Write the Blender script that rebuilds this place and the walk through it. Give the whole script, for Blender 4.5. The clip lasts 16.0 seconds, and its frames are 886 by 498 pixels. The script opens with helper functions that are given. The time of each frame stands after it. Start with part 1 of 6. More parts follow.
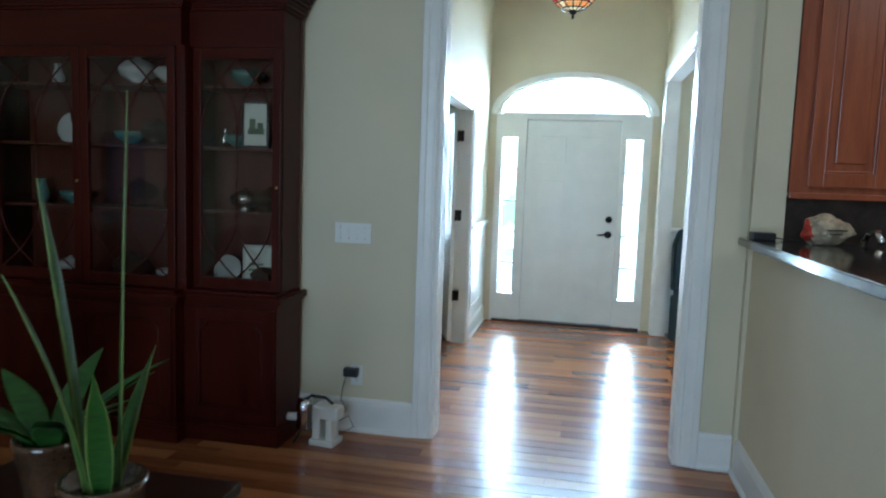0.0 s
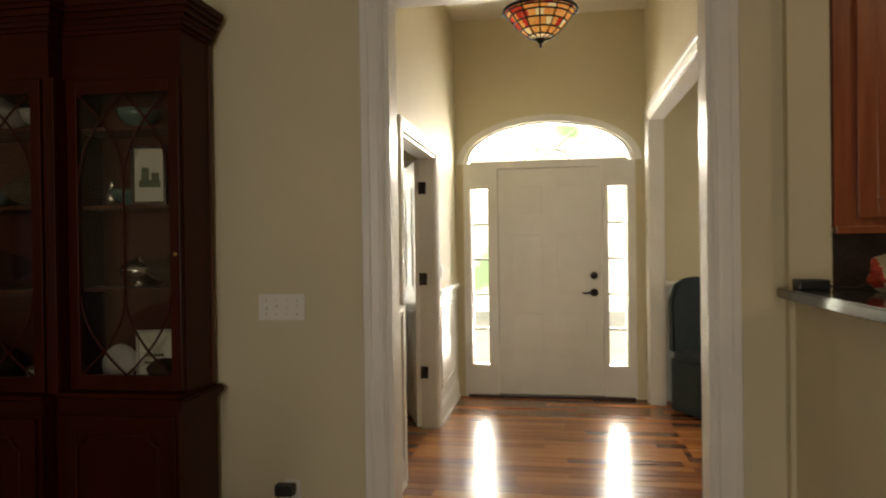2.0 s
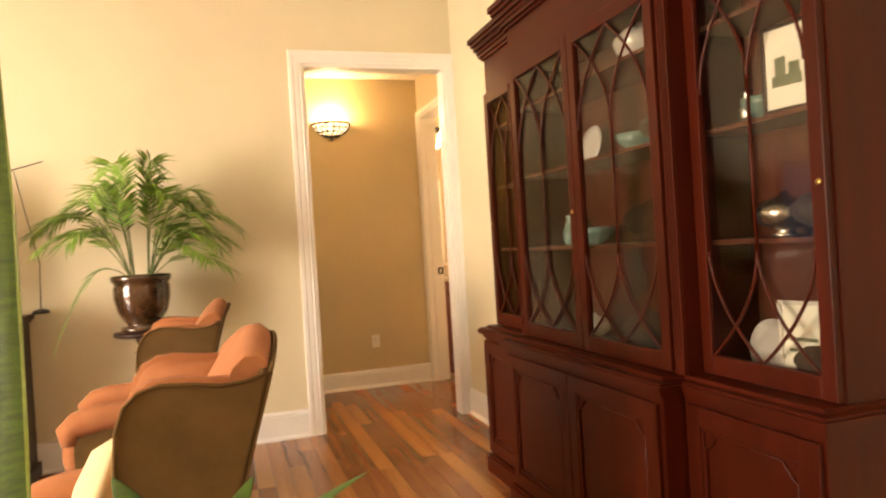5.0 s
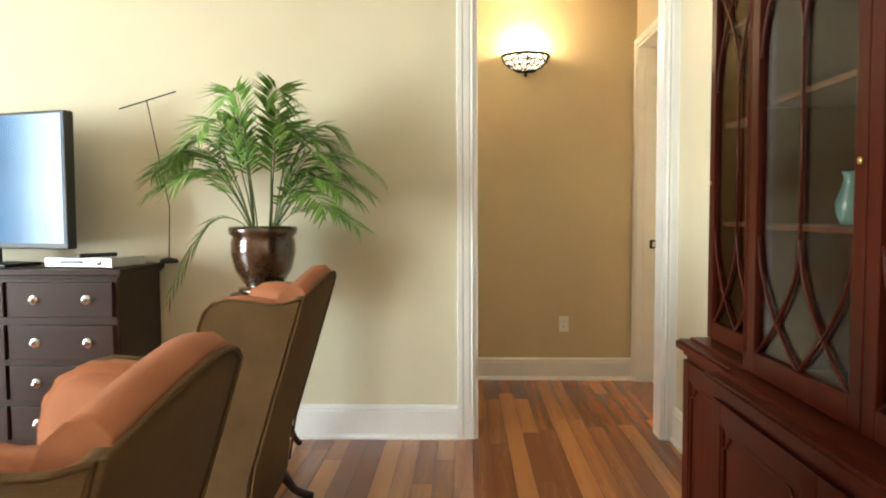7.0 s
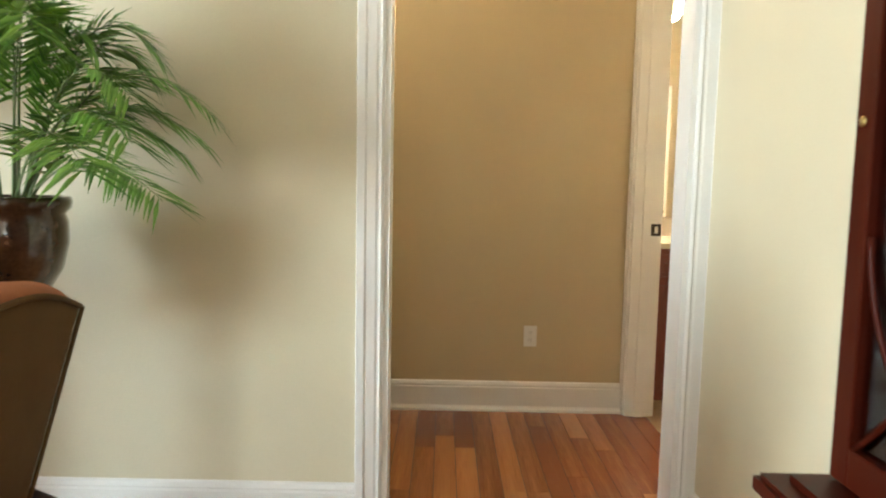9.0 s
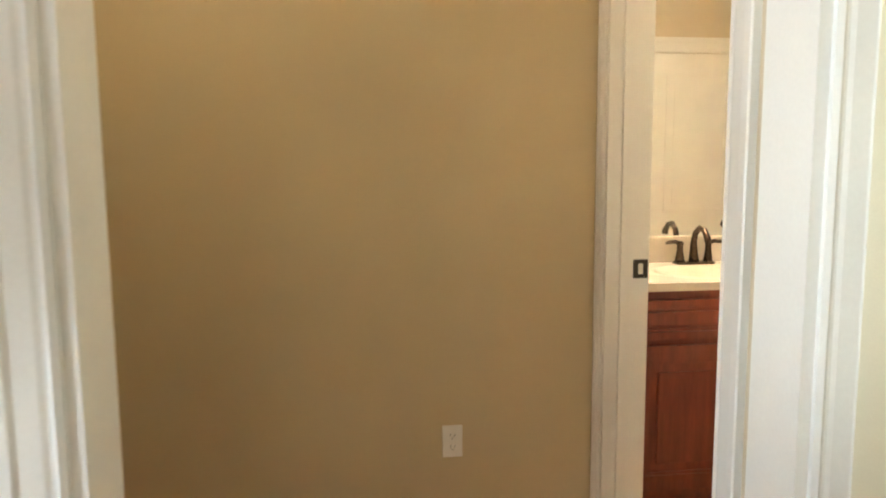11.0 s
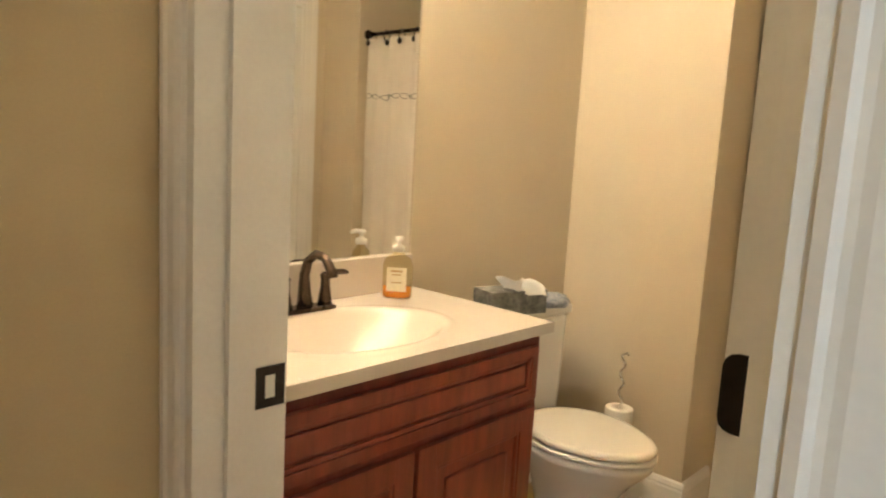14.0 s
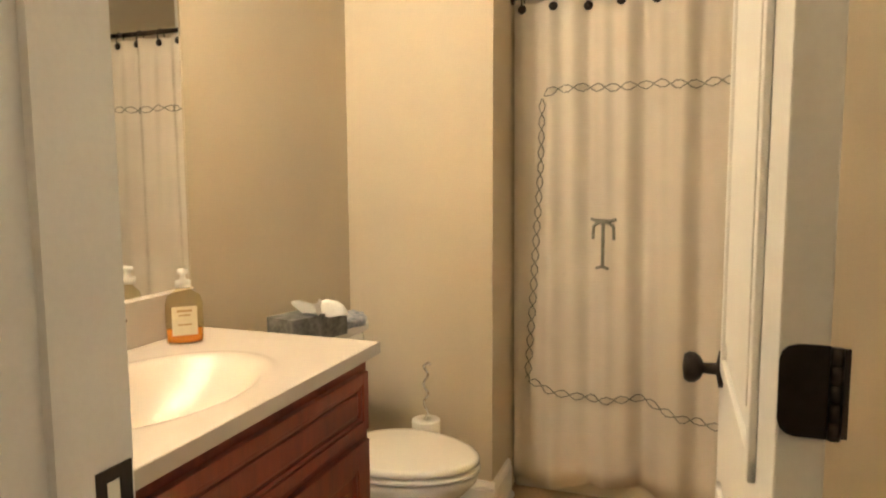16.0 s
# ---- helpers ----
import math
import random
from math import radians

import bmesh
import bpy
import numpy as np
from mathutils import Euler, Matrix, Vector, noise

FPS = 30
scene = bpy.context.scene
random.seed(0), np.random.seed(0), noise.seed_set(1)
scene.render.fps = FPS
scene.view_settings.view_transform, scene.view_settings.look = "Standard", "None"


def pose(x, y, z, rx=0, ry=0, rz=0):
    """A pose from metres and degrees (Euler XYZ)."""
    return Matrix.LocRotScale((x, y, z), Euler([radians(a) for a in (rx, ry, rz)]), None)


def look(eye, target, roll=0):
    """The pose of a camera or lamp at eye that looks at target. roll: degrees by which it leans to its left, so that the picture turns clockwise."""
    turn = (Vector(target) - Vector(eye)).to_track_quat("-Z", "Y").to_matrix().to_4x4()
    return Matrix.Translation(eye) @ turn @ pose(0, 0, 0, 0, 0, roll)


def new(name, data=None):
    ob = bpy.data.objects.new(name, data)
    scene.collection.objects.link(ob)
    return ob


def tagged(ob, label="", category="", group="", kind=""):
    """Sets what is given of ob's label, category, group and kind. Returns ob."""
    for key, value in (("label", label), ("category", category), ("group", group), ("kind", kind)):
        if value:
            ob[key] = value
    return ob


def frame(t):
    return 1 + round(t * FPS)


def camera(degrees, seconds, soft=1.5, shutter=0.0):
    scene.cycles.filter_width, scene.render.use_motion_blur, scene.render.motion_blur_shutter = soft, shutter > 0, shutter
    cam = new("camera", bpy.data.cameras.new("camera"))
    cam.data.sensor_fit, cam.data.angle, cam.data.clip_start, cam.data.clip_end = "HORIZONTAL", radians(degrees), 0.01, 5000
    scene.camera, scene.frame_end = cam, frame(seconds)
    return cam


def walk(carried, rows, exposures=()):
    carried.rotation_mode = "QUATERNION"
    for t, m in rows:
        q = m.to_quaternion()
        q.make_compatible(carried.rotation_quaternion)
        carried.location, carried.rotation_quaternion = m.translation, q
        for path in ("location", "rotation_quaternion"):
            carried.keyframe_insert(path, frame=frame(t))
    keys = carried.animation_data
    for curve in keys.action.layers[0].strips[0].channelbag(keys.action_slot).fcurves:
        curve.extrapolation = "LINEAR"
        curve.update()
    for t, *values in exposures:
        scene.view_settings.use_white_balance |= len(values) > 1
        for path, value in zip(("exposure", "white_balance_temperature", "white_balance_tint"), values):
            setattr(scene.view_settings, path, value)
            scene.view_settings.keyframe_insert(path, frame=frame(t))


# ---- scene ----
cam = camera(65.8, 16.0, 2.0, 0.3)
PATH = [
    (0, (0.539, 0.496, 1.422), (0.158, 2.449, 1.221), 2.0),
    (0.5, (0.528, 0.716, 1.405), (0.234, 2.693, 1.314), 1.1),
    (1, (0.536, 0.891, 1.409), (0.297, 2.875, 1.334), 1.6),
    (1.5, (0.482, 1.103, 1.402), (0.276, 3.092, 1.342), 0.7),
    (2, (0.488, 1.29, 1.371), (0.17, 3.264, 1.36), -0.8),
    (2.5, (0.572, 1.533, 1.379), (0.0, 3.449, 1.433), 0.2),
    (3, (0.638, 1.679, 1.317), (-0.239, 3.473, 1.421), -1.0),
    (3.5, (0.53, 1.855, 1.352), (-0.768, 3.376, 1.408), -3.1),
    (4, (0.474, 1.999, 1.342), (-1.069, 3.272, 1.378), -4.3),
    (4.5, (0.411, 2.251, 1.25), (-1.379, 3.142, 1.329), -3.0),
    (5, (0.329, 2.398, 1.25), (-1.576, 3.009, 1.239), -3.5),
    (7.5, (-1.051, 3.024, 1.249), (-3.042, 2.89, 1.115), 0.2),
    (8, (-1.405, 3.07, 1.232), (-3.39, 2.964, 1.008), -0.2),
    (8.5, (-1.769, 3.114, 1.242), (-3.756, 3.172, 1.021), -1.4),
    (9, (-2.124, 3.189, 1.252), (-4.115, 3.187, 1.054), 1.1),
    (9.5, (-2.489, 3.148, 1.236), (-4.478, 3.243, 1.056), -0.5),
    (12, (-4.164, 3.532, 1.415), (-6.094, 3.975, 1.131), 1.0),
    (12.5, (-4.435, 3.565, 1.396), (-6.285, 4.272, 1.117), 0.0),
    (13, (-4.617, 3.619, 1.364), (-6.314, 4.637, 1.078), 0.3),
    (13.5, (-4.796, 3.725, 1.369), (-6.337, 4.971, 1.101), 2.2),
    (14, (-4.873, 3.752, 1.378), (-6.224, 5.2, 1.101), 3.3),
    (14.5, (-5.034, 3.769, 1.357), (-6.147, 5.408, 1.08), 1.3),
    (15, (-5.119, 3.764, 1.359), (-5.983, 5.543, 1.059), 0.5),
    (15.5, (-5.172, 3.783, 1.344), (-5.905, 5.62, 1.045), 0.3),
    (16, (-5.172, 3.781, 1.346), (-5.853, 5.65, 1.139), -0.3),
]
EXPO = [
    (0.0, 0.62, 4900, 0), (0.5, 0.05, 5700, 3), (1.0, -0.05, 6700, 7), (2.0, -0.15, 9000, 15), (3.0, 0.1, 10600, 20), (3.5, 1.3, 17000, 38), (3.95, 2.4, 18000, 44), (4.5, 3.05, 15500, 42), (5.0, 3.05, 11000, 28),
    (7.5, 2.97, 6600, 7), (9.5, 3.03, 6300, 6), (12.0, 2.93, 6300, 9), (13.3, 2.75, 6300, 8), (14.5, 2.4, 6300, 8), (16.0, 2.35, 6400, 9),
]
walk(cam, [(t, look(e, a, r)) for t, e, a, r in PATH], EXPO)

# ---- light ----
world = bpy.data.worlds.new("world")
scene.world = world
world.use_nodes = True
wn = world.node_tree.nodes
sky = wn.new("ShaderNodeTexSky")
sky.sky_type, sky.sun_disc = "NISHITA", False
sky.sun_elevation, sky.sun_rotation = radians(75), radians(35)
wn["Background"].inputs["Strength"].default_value = 0.15
world.node_tree.links.new(sky.outputs["Color"], wn["Background"].inputs["Color"])


def area(name, eye, target, w, h, power, color):
    d = bpy.data.lights.new(name, "AREA")
    d.shape, d.size, d.size_y, d.energy, d.color = "RECTANGLE", w, h, power, color
    ob = new(name, d)
    ob.matrix_world = look(eye, target)
    return ob


def bulb(name, at, power, color, size=0.04):
    d = bpy.data.lights.new(name, "POINT")
    d.energy, d.color, d.shadow_soft_size = power, color, size
    ob = new(name, d)
    ob.location = at
    return ob


sun_data = bpy.data.lights.new("sun", "SUN")
sun_data.energy, sun_data.angle, sun_data.color = 3.0, radians(0.5), (1, 0.95, 0.86)
sun = new("sun", sun_data)
sun.matrix_world = look((0, 0, 0), (-0.148, -0.212, -0.966))
DAY = (0.86, 0.94, 1.0)
WARM = (1.0, 0.78, 0.52)
area("window_light_back", (-0.7, -3.16, 1.6), (-1.4, 3, 1.6), 2.7, 2.6, 58, DAY)
# Small extra lamp in the same opening, added to sharpen the plant stand's shadow.
area("window_light_extra", (-0.7, -3.14, 1.05), (-1.6, 3, 1.05), 0.5, 0.8, 15, DAY)
area("door_light_fan", (0.444, 7.75, 2.3), (0.444, 5, 1.2), 1.4, 0.4, 88, DAY)
area("door_light_left", (-0.16, 7.75, 1.1), (-0.16, 5, 0.9), 0.14, 1.6, 31, DAY)
area("door_light_right", (1.045, 7.75, 1.1), (1.045, 5, 0.9), 0.14, 1.6, 31, DAY)
area("window_light_study", (-1.22, 7.75, 1.5), (-1.22, 5, 1.2), 0.9, 1.3, 36, DAY)
bulb("lamp_light_sconce", (-5.7, 3.38, 2.43), 2.3, WARM)
bulb("lamp_light_hall", (-5.2, 2.7, 2.66), 1.2, WARM, 0.06)
for y in (4.62, 4.87, 5.12):
    bulb("lamp_light_vanity", (-6.33, y, 2.34), 4.3, (1.0, 0.8, 0.56), 0.05)
bulb("lamp_light_pendant", (0.425, 5.7, 2.82), 3.0, WARM)
# Added fill under the kitchen ceiling, without a fixture, to brighten the cabinets.
area("fill_light_kitchen", (2.6, 2.6, 2.9), (2.6, 2.6, 0), 0.5, 0.5, 9, (1, 0.85, 0.65))
# Added fill hanging free in the dining room; the wall behind has no window.
area("fill_light_dining", (3.6, 6.4, 1.6), (1.5, 6.4, 1.2), 1.0, 1.5, 18, DAY)

# ---- materials ----


def mat(name, color, rough=0.5, metal=0.0, var=0.12, scale=6.0, bump=0.0, bscale=80.0, coat=0.0, island=0.0, randobj=0.0, alt=None, stretch=(1, 1, 1), emit=0.0, trans=0.0, sheen=0.0, spec=0.5):
    """A painted or natural surface: colour that wanders at a large and a small scale, uneven gloss and fine relief."""
    m = bpy.data.materials.new(name)
    m.use_nodes = True
    n, l = m.node_tree.nodes, m.node_tree.links
    b = n["Principled BSDF"]
    b.inputs["Metallic"].default_value = metal
    b.inputs["Coat Weight"].default_value = coat
    b.inputs["Coat Roughness"].default_value = 0.12
    b.inputs["Specular IOR Level"].default_value = spec
    b.inputs["Transmission Weight"].default_value = trans
    b.inputs["Sheen Weight"].default_value = sheen
    tc = n.new("ShaderNodeTexCoord")
    mp = n.new("ShaderNodeMapping")
    mp.inputs["Scale"].default_value = stretch
    l.new(tc.outputs["Object"], mp.inputs["Vector"])
    big = n.new("ShaderNodeTexNoise")
    big.inputs["Scale"].default_value = scale
    big.inputs["Detail"].default_value = 5
    fine = n.new("ShaderNodeTexNoise")
    fine.inputs["Scale"].default_value = bscale
    fine.inputs["Detail"].default_value = 3
    for k in (big, fine):
        l.new(mp.outputs["Vector"], k.inputs["Vector"])
    mix = n.new("ShaderNodeMix")
    mix.data_type = "RGBA"
    a = alt if alt else tuple(c * (1 - 2.2 * var) for c in color)
    mix.inputs["A"].default_value = (*a, 1)
    mix.inputs["B"].default_value = (*(min(1, c * (1 + (0.6 * var if not alt else 0))) for c in color), 1)
    ramp = n.new("ShaderNodeMapRange")
    ramp.inputs["From Min"].default_value, ramp.inputs["From Max"].default_value = 0.3, 0.7
    add = n.new("ShaderNodeMath")
    add.operation = "MULTIPLY_ADD"
    add.inputs[1].default_value = 0.3
    l.new(fine.outputs["Fac"], add.inputs[0])
    sc = n.new("ShaderNodeMath")
    sc.operation = "MULTIPLY"
    sc.inputs[1].default_value = 0.7
    l.new(big.outputs["Fac"], sc.inputs[0])
    l.new(sc.outputs[0], add.inputs[2])
    last = add.outputs[0]
    if island or randobj:
        r = n.new("ShaderNodeNewGeometry") if island else n.new("ShaderNodeObjectInfo")
        out = r.outputs["Random Per Island"] if island else r.outputs["Random"]
        k = n.new("ShaderNodeMath")
        k.operation = "MULTIPLY_ADD"
        k.inputs[1].default_value = island or randobj
        l.new(out, k.inputs[0])
        off = n.new("ShaderNodeMath")
        off.operation = "SUBTRACT"
        off.inputs[1].default_value = 0.5 * (island or randobj)
        l.new(last, off.inputs[0])
        l.new(off.outputs[0], k.inputs[2])
        last = k.outputs[0]
    l.new(last, ramp.inputs["Value"])
    l.new(ramp.outputs["Result"], mix.inputs["Factor"])
    l.new(mix.outputs["Result"], b.inputs["Base Color"])
    rr = n.new("ShaderNodeMapRange")
    rr.inputs["To Min"].default_value, rr.inputs["To Max"].default_value = max(0.02, rough - 0.1), min(1, rough + 0.1)
    l.new(big.outputs["Fac"], rr.inputs["Value"])
    l.new(rr.outputs["Result"], b.inputs["Roughness"])
    if bump:
        bp = n.new("ShaderNodeBump")
        bp.inputs["Strength"].default_value = bump
        bp.inputs["Distance"].default_value = 0.004
        l.new(fine.outputs["Fac"], bp.inputs["Height"])
        l.new(bp.outputs["Normal"], b.inputs["Normal"])
    if emit:
        b.inputs["Emission Color"].default_value = (*color, 1)
        b.inputs["Emission Strength"].default_value = emit
    return m


PAINT = mat("cream_paint", (0.66, 0.595, 0.42), 0.6, var=0.05, scale=1.5, bump=0.12, bscale=260)
TAN = mat("tan_paint", (0.56, 0.455, 0.275), 0.6, var=0.05, scale=1.5, bump=0.12, bscale=260)
BATHP = mat("bath_paint", (0.62, 0.53, 0.38), 0.55, var=0.05, scale=1.5, bump=0.12, bscale=260)
WHITE = mat("white_trim_paint", (0.8, 0.79, 0.75), 0.35, var=0.04, scale=4, bump=0.06, bscale=120)
CEIL = mat("ceiling_paint", (0.8, 0.78, 0.72), 0.8, var=0.04, scale=2, bump=0.15, bscale=200)
PLANK = mat("cherry_floor", (0.42, 0.175, 0.06), 0.24, var=0.1, scale=5, bump=0.04, bscale=40, coat=0.15, randobj=0.65, alt=(0.2, 0.062, 0.024), stretch=(0.2, 4, 4))
PLANKS = mat("cherry_floor_far", (0.42, 0.175, 0.06), 0.24, var=0.1, scale=5, bump=0.04, bscale=40, coat=0.15, island=0.65, alt=(0.2, 0.062, 0.024), stretch=(0.2, 4, 4))
SUB = mat("floor_joint", (0.03, 0.015, 0.008), 0.8)
TILE = mat("beige_tile", (0.5, 0.335, 0.18), 0.35, var=0.15, scale=7, bump=0.08, randobj=0.2)
GROUT = mat("grout", (0.42, 0.36, 0.28), 0.9)
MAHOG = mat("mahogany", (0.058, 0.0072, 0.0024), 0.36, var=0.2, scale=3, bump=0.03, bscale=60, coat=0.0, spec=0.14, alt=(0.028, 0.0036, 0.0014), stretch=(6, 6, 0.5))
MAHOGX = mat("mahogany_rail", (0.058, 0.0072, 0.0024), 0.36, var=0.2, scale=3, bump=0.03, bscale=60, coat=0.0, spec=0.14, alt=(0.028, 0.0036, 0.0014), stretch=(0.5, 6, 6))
INWOOD = mat("cabinet_interior_wood", (0.1, 0.022, 0.0085), 0.45, var=0.2, scale=3, bump=0.03, bscale=60, alt=(0.065, 0.014, 0.0055), stretch=(6, 6, 0.5))
CHERRY = mat("cherry_cabinet", (0.26, 0.055, 0.028), 0.35, var=0.2, scale=6, bump=0.05, bscale=60, coat=0.15, alt=(0.13, 0.022, 0.012), stretch=(6, 6, 0.5))
KCHERRY = mat("kitchen_cabinet_wood", (0.36, 0.1, 0.035), 0.35, var=0.2, scale=6, bump=0.05, bscale=60, coat=0.15, alt=(0.2, 0.045, 0.018), stretch=(6, 6, 0.5))
DARKWOOD = mat("dark_wood", (0.03, 0.0105, 0.0055), 0.38, var=0.2, scale=8, bump=0.05, coat=0.06, spec=0.3, stretch=(1, 6, 6))
BRONZE = mat("oil_rubbed_bronze", (0.035, 0.027, 0.022), 0.38, metal=0.7, var=0.2, scale=20)
FAUCET = mat("faucet_bronze", (0.1, 0.07, 0.05), 0.25, metal=0.9, var=0.2, scale=20)
CHROME = mat("chrome", (0.75, 0.75, 0.75), 0.12, metal=1.0, var=0.03)
MARBLE = mat("cultured_marble", (0.6, 0.54, 0.46), 0.24, var=0.012, scale=4, coat=0.03)
PORC = mat("porcelain", (0.8, 0.76, 0.66), 0.1, var=0.02, scale=3, coat=0.5)
PLASTIC = mat("white_plastic", (0.78, 0.77, 0.72), 0.35, var=0.03)
BLACKP = mat("black_plastic", (0.012, 0.012, 0.014), 0.4, var=0.1)
SLOT = mat("socket_slot", (0.05, 0.045, 0.04), 0.6)
STONE = mat("dark_granite", (0.02, 0.03, 0.028), 0.1, var=0.3, scale=60, coat=0.4, alt=(0.005, 0.006, 0.006))
BRICKB = mat("dark_backsplash", (0.09, 0.06, 0.045), 0.4, var=0.3, scale=12)


def glass(name, tint=(0.95, 0.98, 0.97), rough=0.0):
    m = bpy.data.materials.new(name)
    m.use_nodes = True
    n, l = m.node_tree.nodes, m.node_tree.links
    out = n["Material Output"]
    t = n.new("ShaderNodeBsdfTransparent")
    t.inputs["Color"].default_value = (*tint, 1)
    g = n.new("ShaderNodeBsdfGlossy")
    g.inputs["Roughness"].default_value = max(0.02, rough)
    lw = n.new("ShaderNodeLayerWeight")
    lw.inputs["Blend"].default_value = 0.5
    pw = n.new("ShaderNodeMath")
    pw.operation = "POWER"
    pw.inputs[1].default_value = 4.0
    f = n.new("ShaderNodeMath")
    f.operation = "MULTIPLY_ADD"
    f.inputs[1].default_value, f.inputs[2].default_value = 0.6, 0.025
    l.new(lw.outputs["Facing"], pw.inputs[0])
    l.new(pw.outputs[0], f.inputs[0])
    mx = n.new("ShaderNodeMixShader")
    l.new(f.outputs[0], mx.inputs[0])
    l.new(t.outputs[0], mx.inputs[1])
    l.new(g.outputs[0], mx.inputs[2])
    l.new(mx.outputs[0], out.inputs["Surface"])
    return m


GLASS = glass("clear_glass")
CABGLASS = glass("old_glass", (0.86, 0.85, 0.82), 0.03)
MIRROR = mat("mirror_silver", (0.9, 0.9, 0.88), -0.09, metal=1.0, var=0.0)

# ---- builders ----


def box(bm, x0, x1, y0, y1, z0, z1, bev=0.0):
    b = bmesh.new()
    bmesh.ops.create_cube(b, size=1)
    for v in b.verts:
        v.co = ((x0 + x1) / 2 + v.co.x * (x1 - x0), (y0 + y1) / 2 + v.co.y * (y1 - y0), (z0 + z1) / 2 + v.co.z * (z1 - z0))
    if bev:
        bmesh.ops.bevel(b, geom=b.edges[:], offset=bev, segments=2, affect="EDGES", profile=0.6)
    join(bm, b)


def join(bm, b, m=None):
    tmp = bpy.data.meshes.new("tmp")
    if m is not None:
        b.transform(m)
    b.to_mesh(tmp)
    b.free()
    bm.from_mesh(tmp)
    bpy.data.meshes.remove(tmp)


def lathe(bm, prof, n=24, at=(0, 0, 0), sx=1.0, sy=1.0, a0=0.0, a1=2 * math.pi):
    """Turns a profile of (radius, height) about the z axis."""
    b = bmesh.new()
    full = abs(a1 - a0 - 2 * math.pi) < 1e-4
    cols = n if full else n + 1
    rows = [[b.verts.new((at[0] + sx * r * math.cos(a0 + (a1 - a0) * i / n), at[1] + sy * r * math.sin(a0 + (a1 - a0) * i / n), at[2] + z)) for i in range(cols)] for r, z in prof]
    for p, q in zip(rows, rows[1:]):
        for i in range(n):
            j = (i + 1) % cols
            b.faces.new((p[i], p[j], q[j], q[i]))
    for row, (r, z) in ((rows[0], prof[0]), (rows[-1], prof[-1])):
        if full and r > 1e-4:
            b.faces.new(row)
    bmesh.ops.remove_doubles(b, verts=b.verts[:], dist=1e-5)
    bmesh.ops.recalc_face_normals(b, faces=b.faces[:])
    for f in b.faces:
        f.smooth = True
    join(bm, b)


def tube(bm, pts, r, n=8):
    """A round bar along points; r is one radius or one for each point."""
    b = bmesh.new()
    pts = [Vector(p) for p in pts]
    rows = []
    for i, p in enumerate(pts):
        d = (pts[min(i + 1, len(pts) - 1)] - pts[max(i - 1, 0)]).normalized()
        u = d.orthogonal().normalized() if i == 0 else (u - d * u.dot(d)).normalized()
        w = d.cross(u)
        k = r[i] if isinstance(r, (list, tuple)) else r
        rows.append([b.verts.new(p + k * (u * math.cos(2 * math.pi * a / n) + w * math.sin(2 * math.pi * a / n))) for a in range(n)])
    for p, q in zip(rows, rows[1:]):
        for i in range(n):
            b.faces.new((p[i], p[(i + 1) % n], q[(i + 1) % n], q[i]))
    b.faces.new(rows[0])
    b.faces.new(rows[-1])
    bmesh.ops.recalc_face_normals(b, faces=b.faces[:])
    for f in b.faces:
        f.smooth = True
    join(bm, b)


def prism(bm, pts, axis, a, c):
    """A flat outline of (u, v) pushed from a to c along an axis: x takes (y, z), y takes (x, z), z takes (x, y)."""
    b = bmesh.new()

    def at(p, k):
        return (k, *p) if axis == "x" else (p[0], k, p[1]) if axis == "y" else (*p, k)
    lo = [b.verts.new(at(p, a)) for p in pts]
    hi = [b.verts.new(at(p, c)) for p in pts]
    b.faces.new(lo)
    b.faces.new(hi)
    for i in range(len(pts)):
        j = (i + 1) % len(pts)
        b.faces.new((lo[i], lo[j], hi[j], hi[i]))
    bmesh.ops.recalc_face_normals(b, faces=b.faces[:])
    join(bm, b)


def mesh_of(name, bm, material):
    me = bpy.data.meshes.new(name)
    bm.to_mesh(me)
    bm.free()
    for m in material if isinstance(material, (list, tuple)) else (material,):
        me.materials.append(m)
    return me


def part(name, bm, material, parent=None, label=""):
    ob = new(name, mesh_of(name, bm, material))
    ob.parent = parent
    if parent is not None:
        ob.matrix_parent_inverse = Matrix.Identity(4)
    return tagged(ob, label)


def shell(name, bm, material, label, category):
    return tagged(part(name, bm, material), label, category, kind="structure")


def thing(name, at, label, category, group="", turn=0.0):
    ob = new(name)
    ob.matrix_world = pose(*at, 0, 0, turn)
    ob.empty_display_size = 0.1
    return tagged(ob, label, category, group)


def boxes(name, material, parent, *bs, label="", bev=0.0):
    bm = bmesh.new()
    for q in bs:
        box(bm, *q, bev=bev)
    return part(name, bm, material, parent, label)


def wall(name, axis, c0, c1, u0, u1, z0, z1, holes, material, label):
    """A wall between c0 and c1 across, u0 to u1 along the axis, with holes (u0, u1, z0, z1) right through it."""
    bm = bmesh.new()
    us = sorted({u0, u1, *[h[0] for h in holes], *[h[1] for h in holes]})
    for a, b in zip(us, us[1:]):
        gaps = sorted((h[2], h[3]) for h in holes if h[0] <= a and h[1] >= b)
        z = z0
        for g0, g1 in gaps + [(z1, z1)]:
            if g0 > z + 1e-6:
                if axis == "x":
                    box(bm, a, b, c0, c1, z, g0)
                else:
                    box(bm, c0, c1, a, b, z, g0)
            z = max(z, g1)
    bmesh.ops.remove_doubles(bm, verts=bm.verts[:], dist=1e-5)
    return shell(name, bm, material, label, "wall")


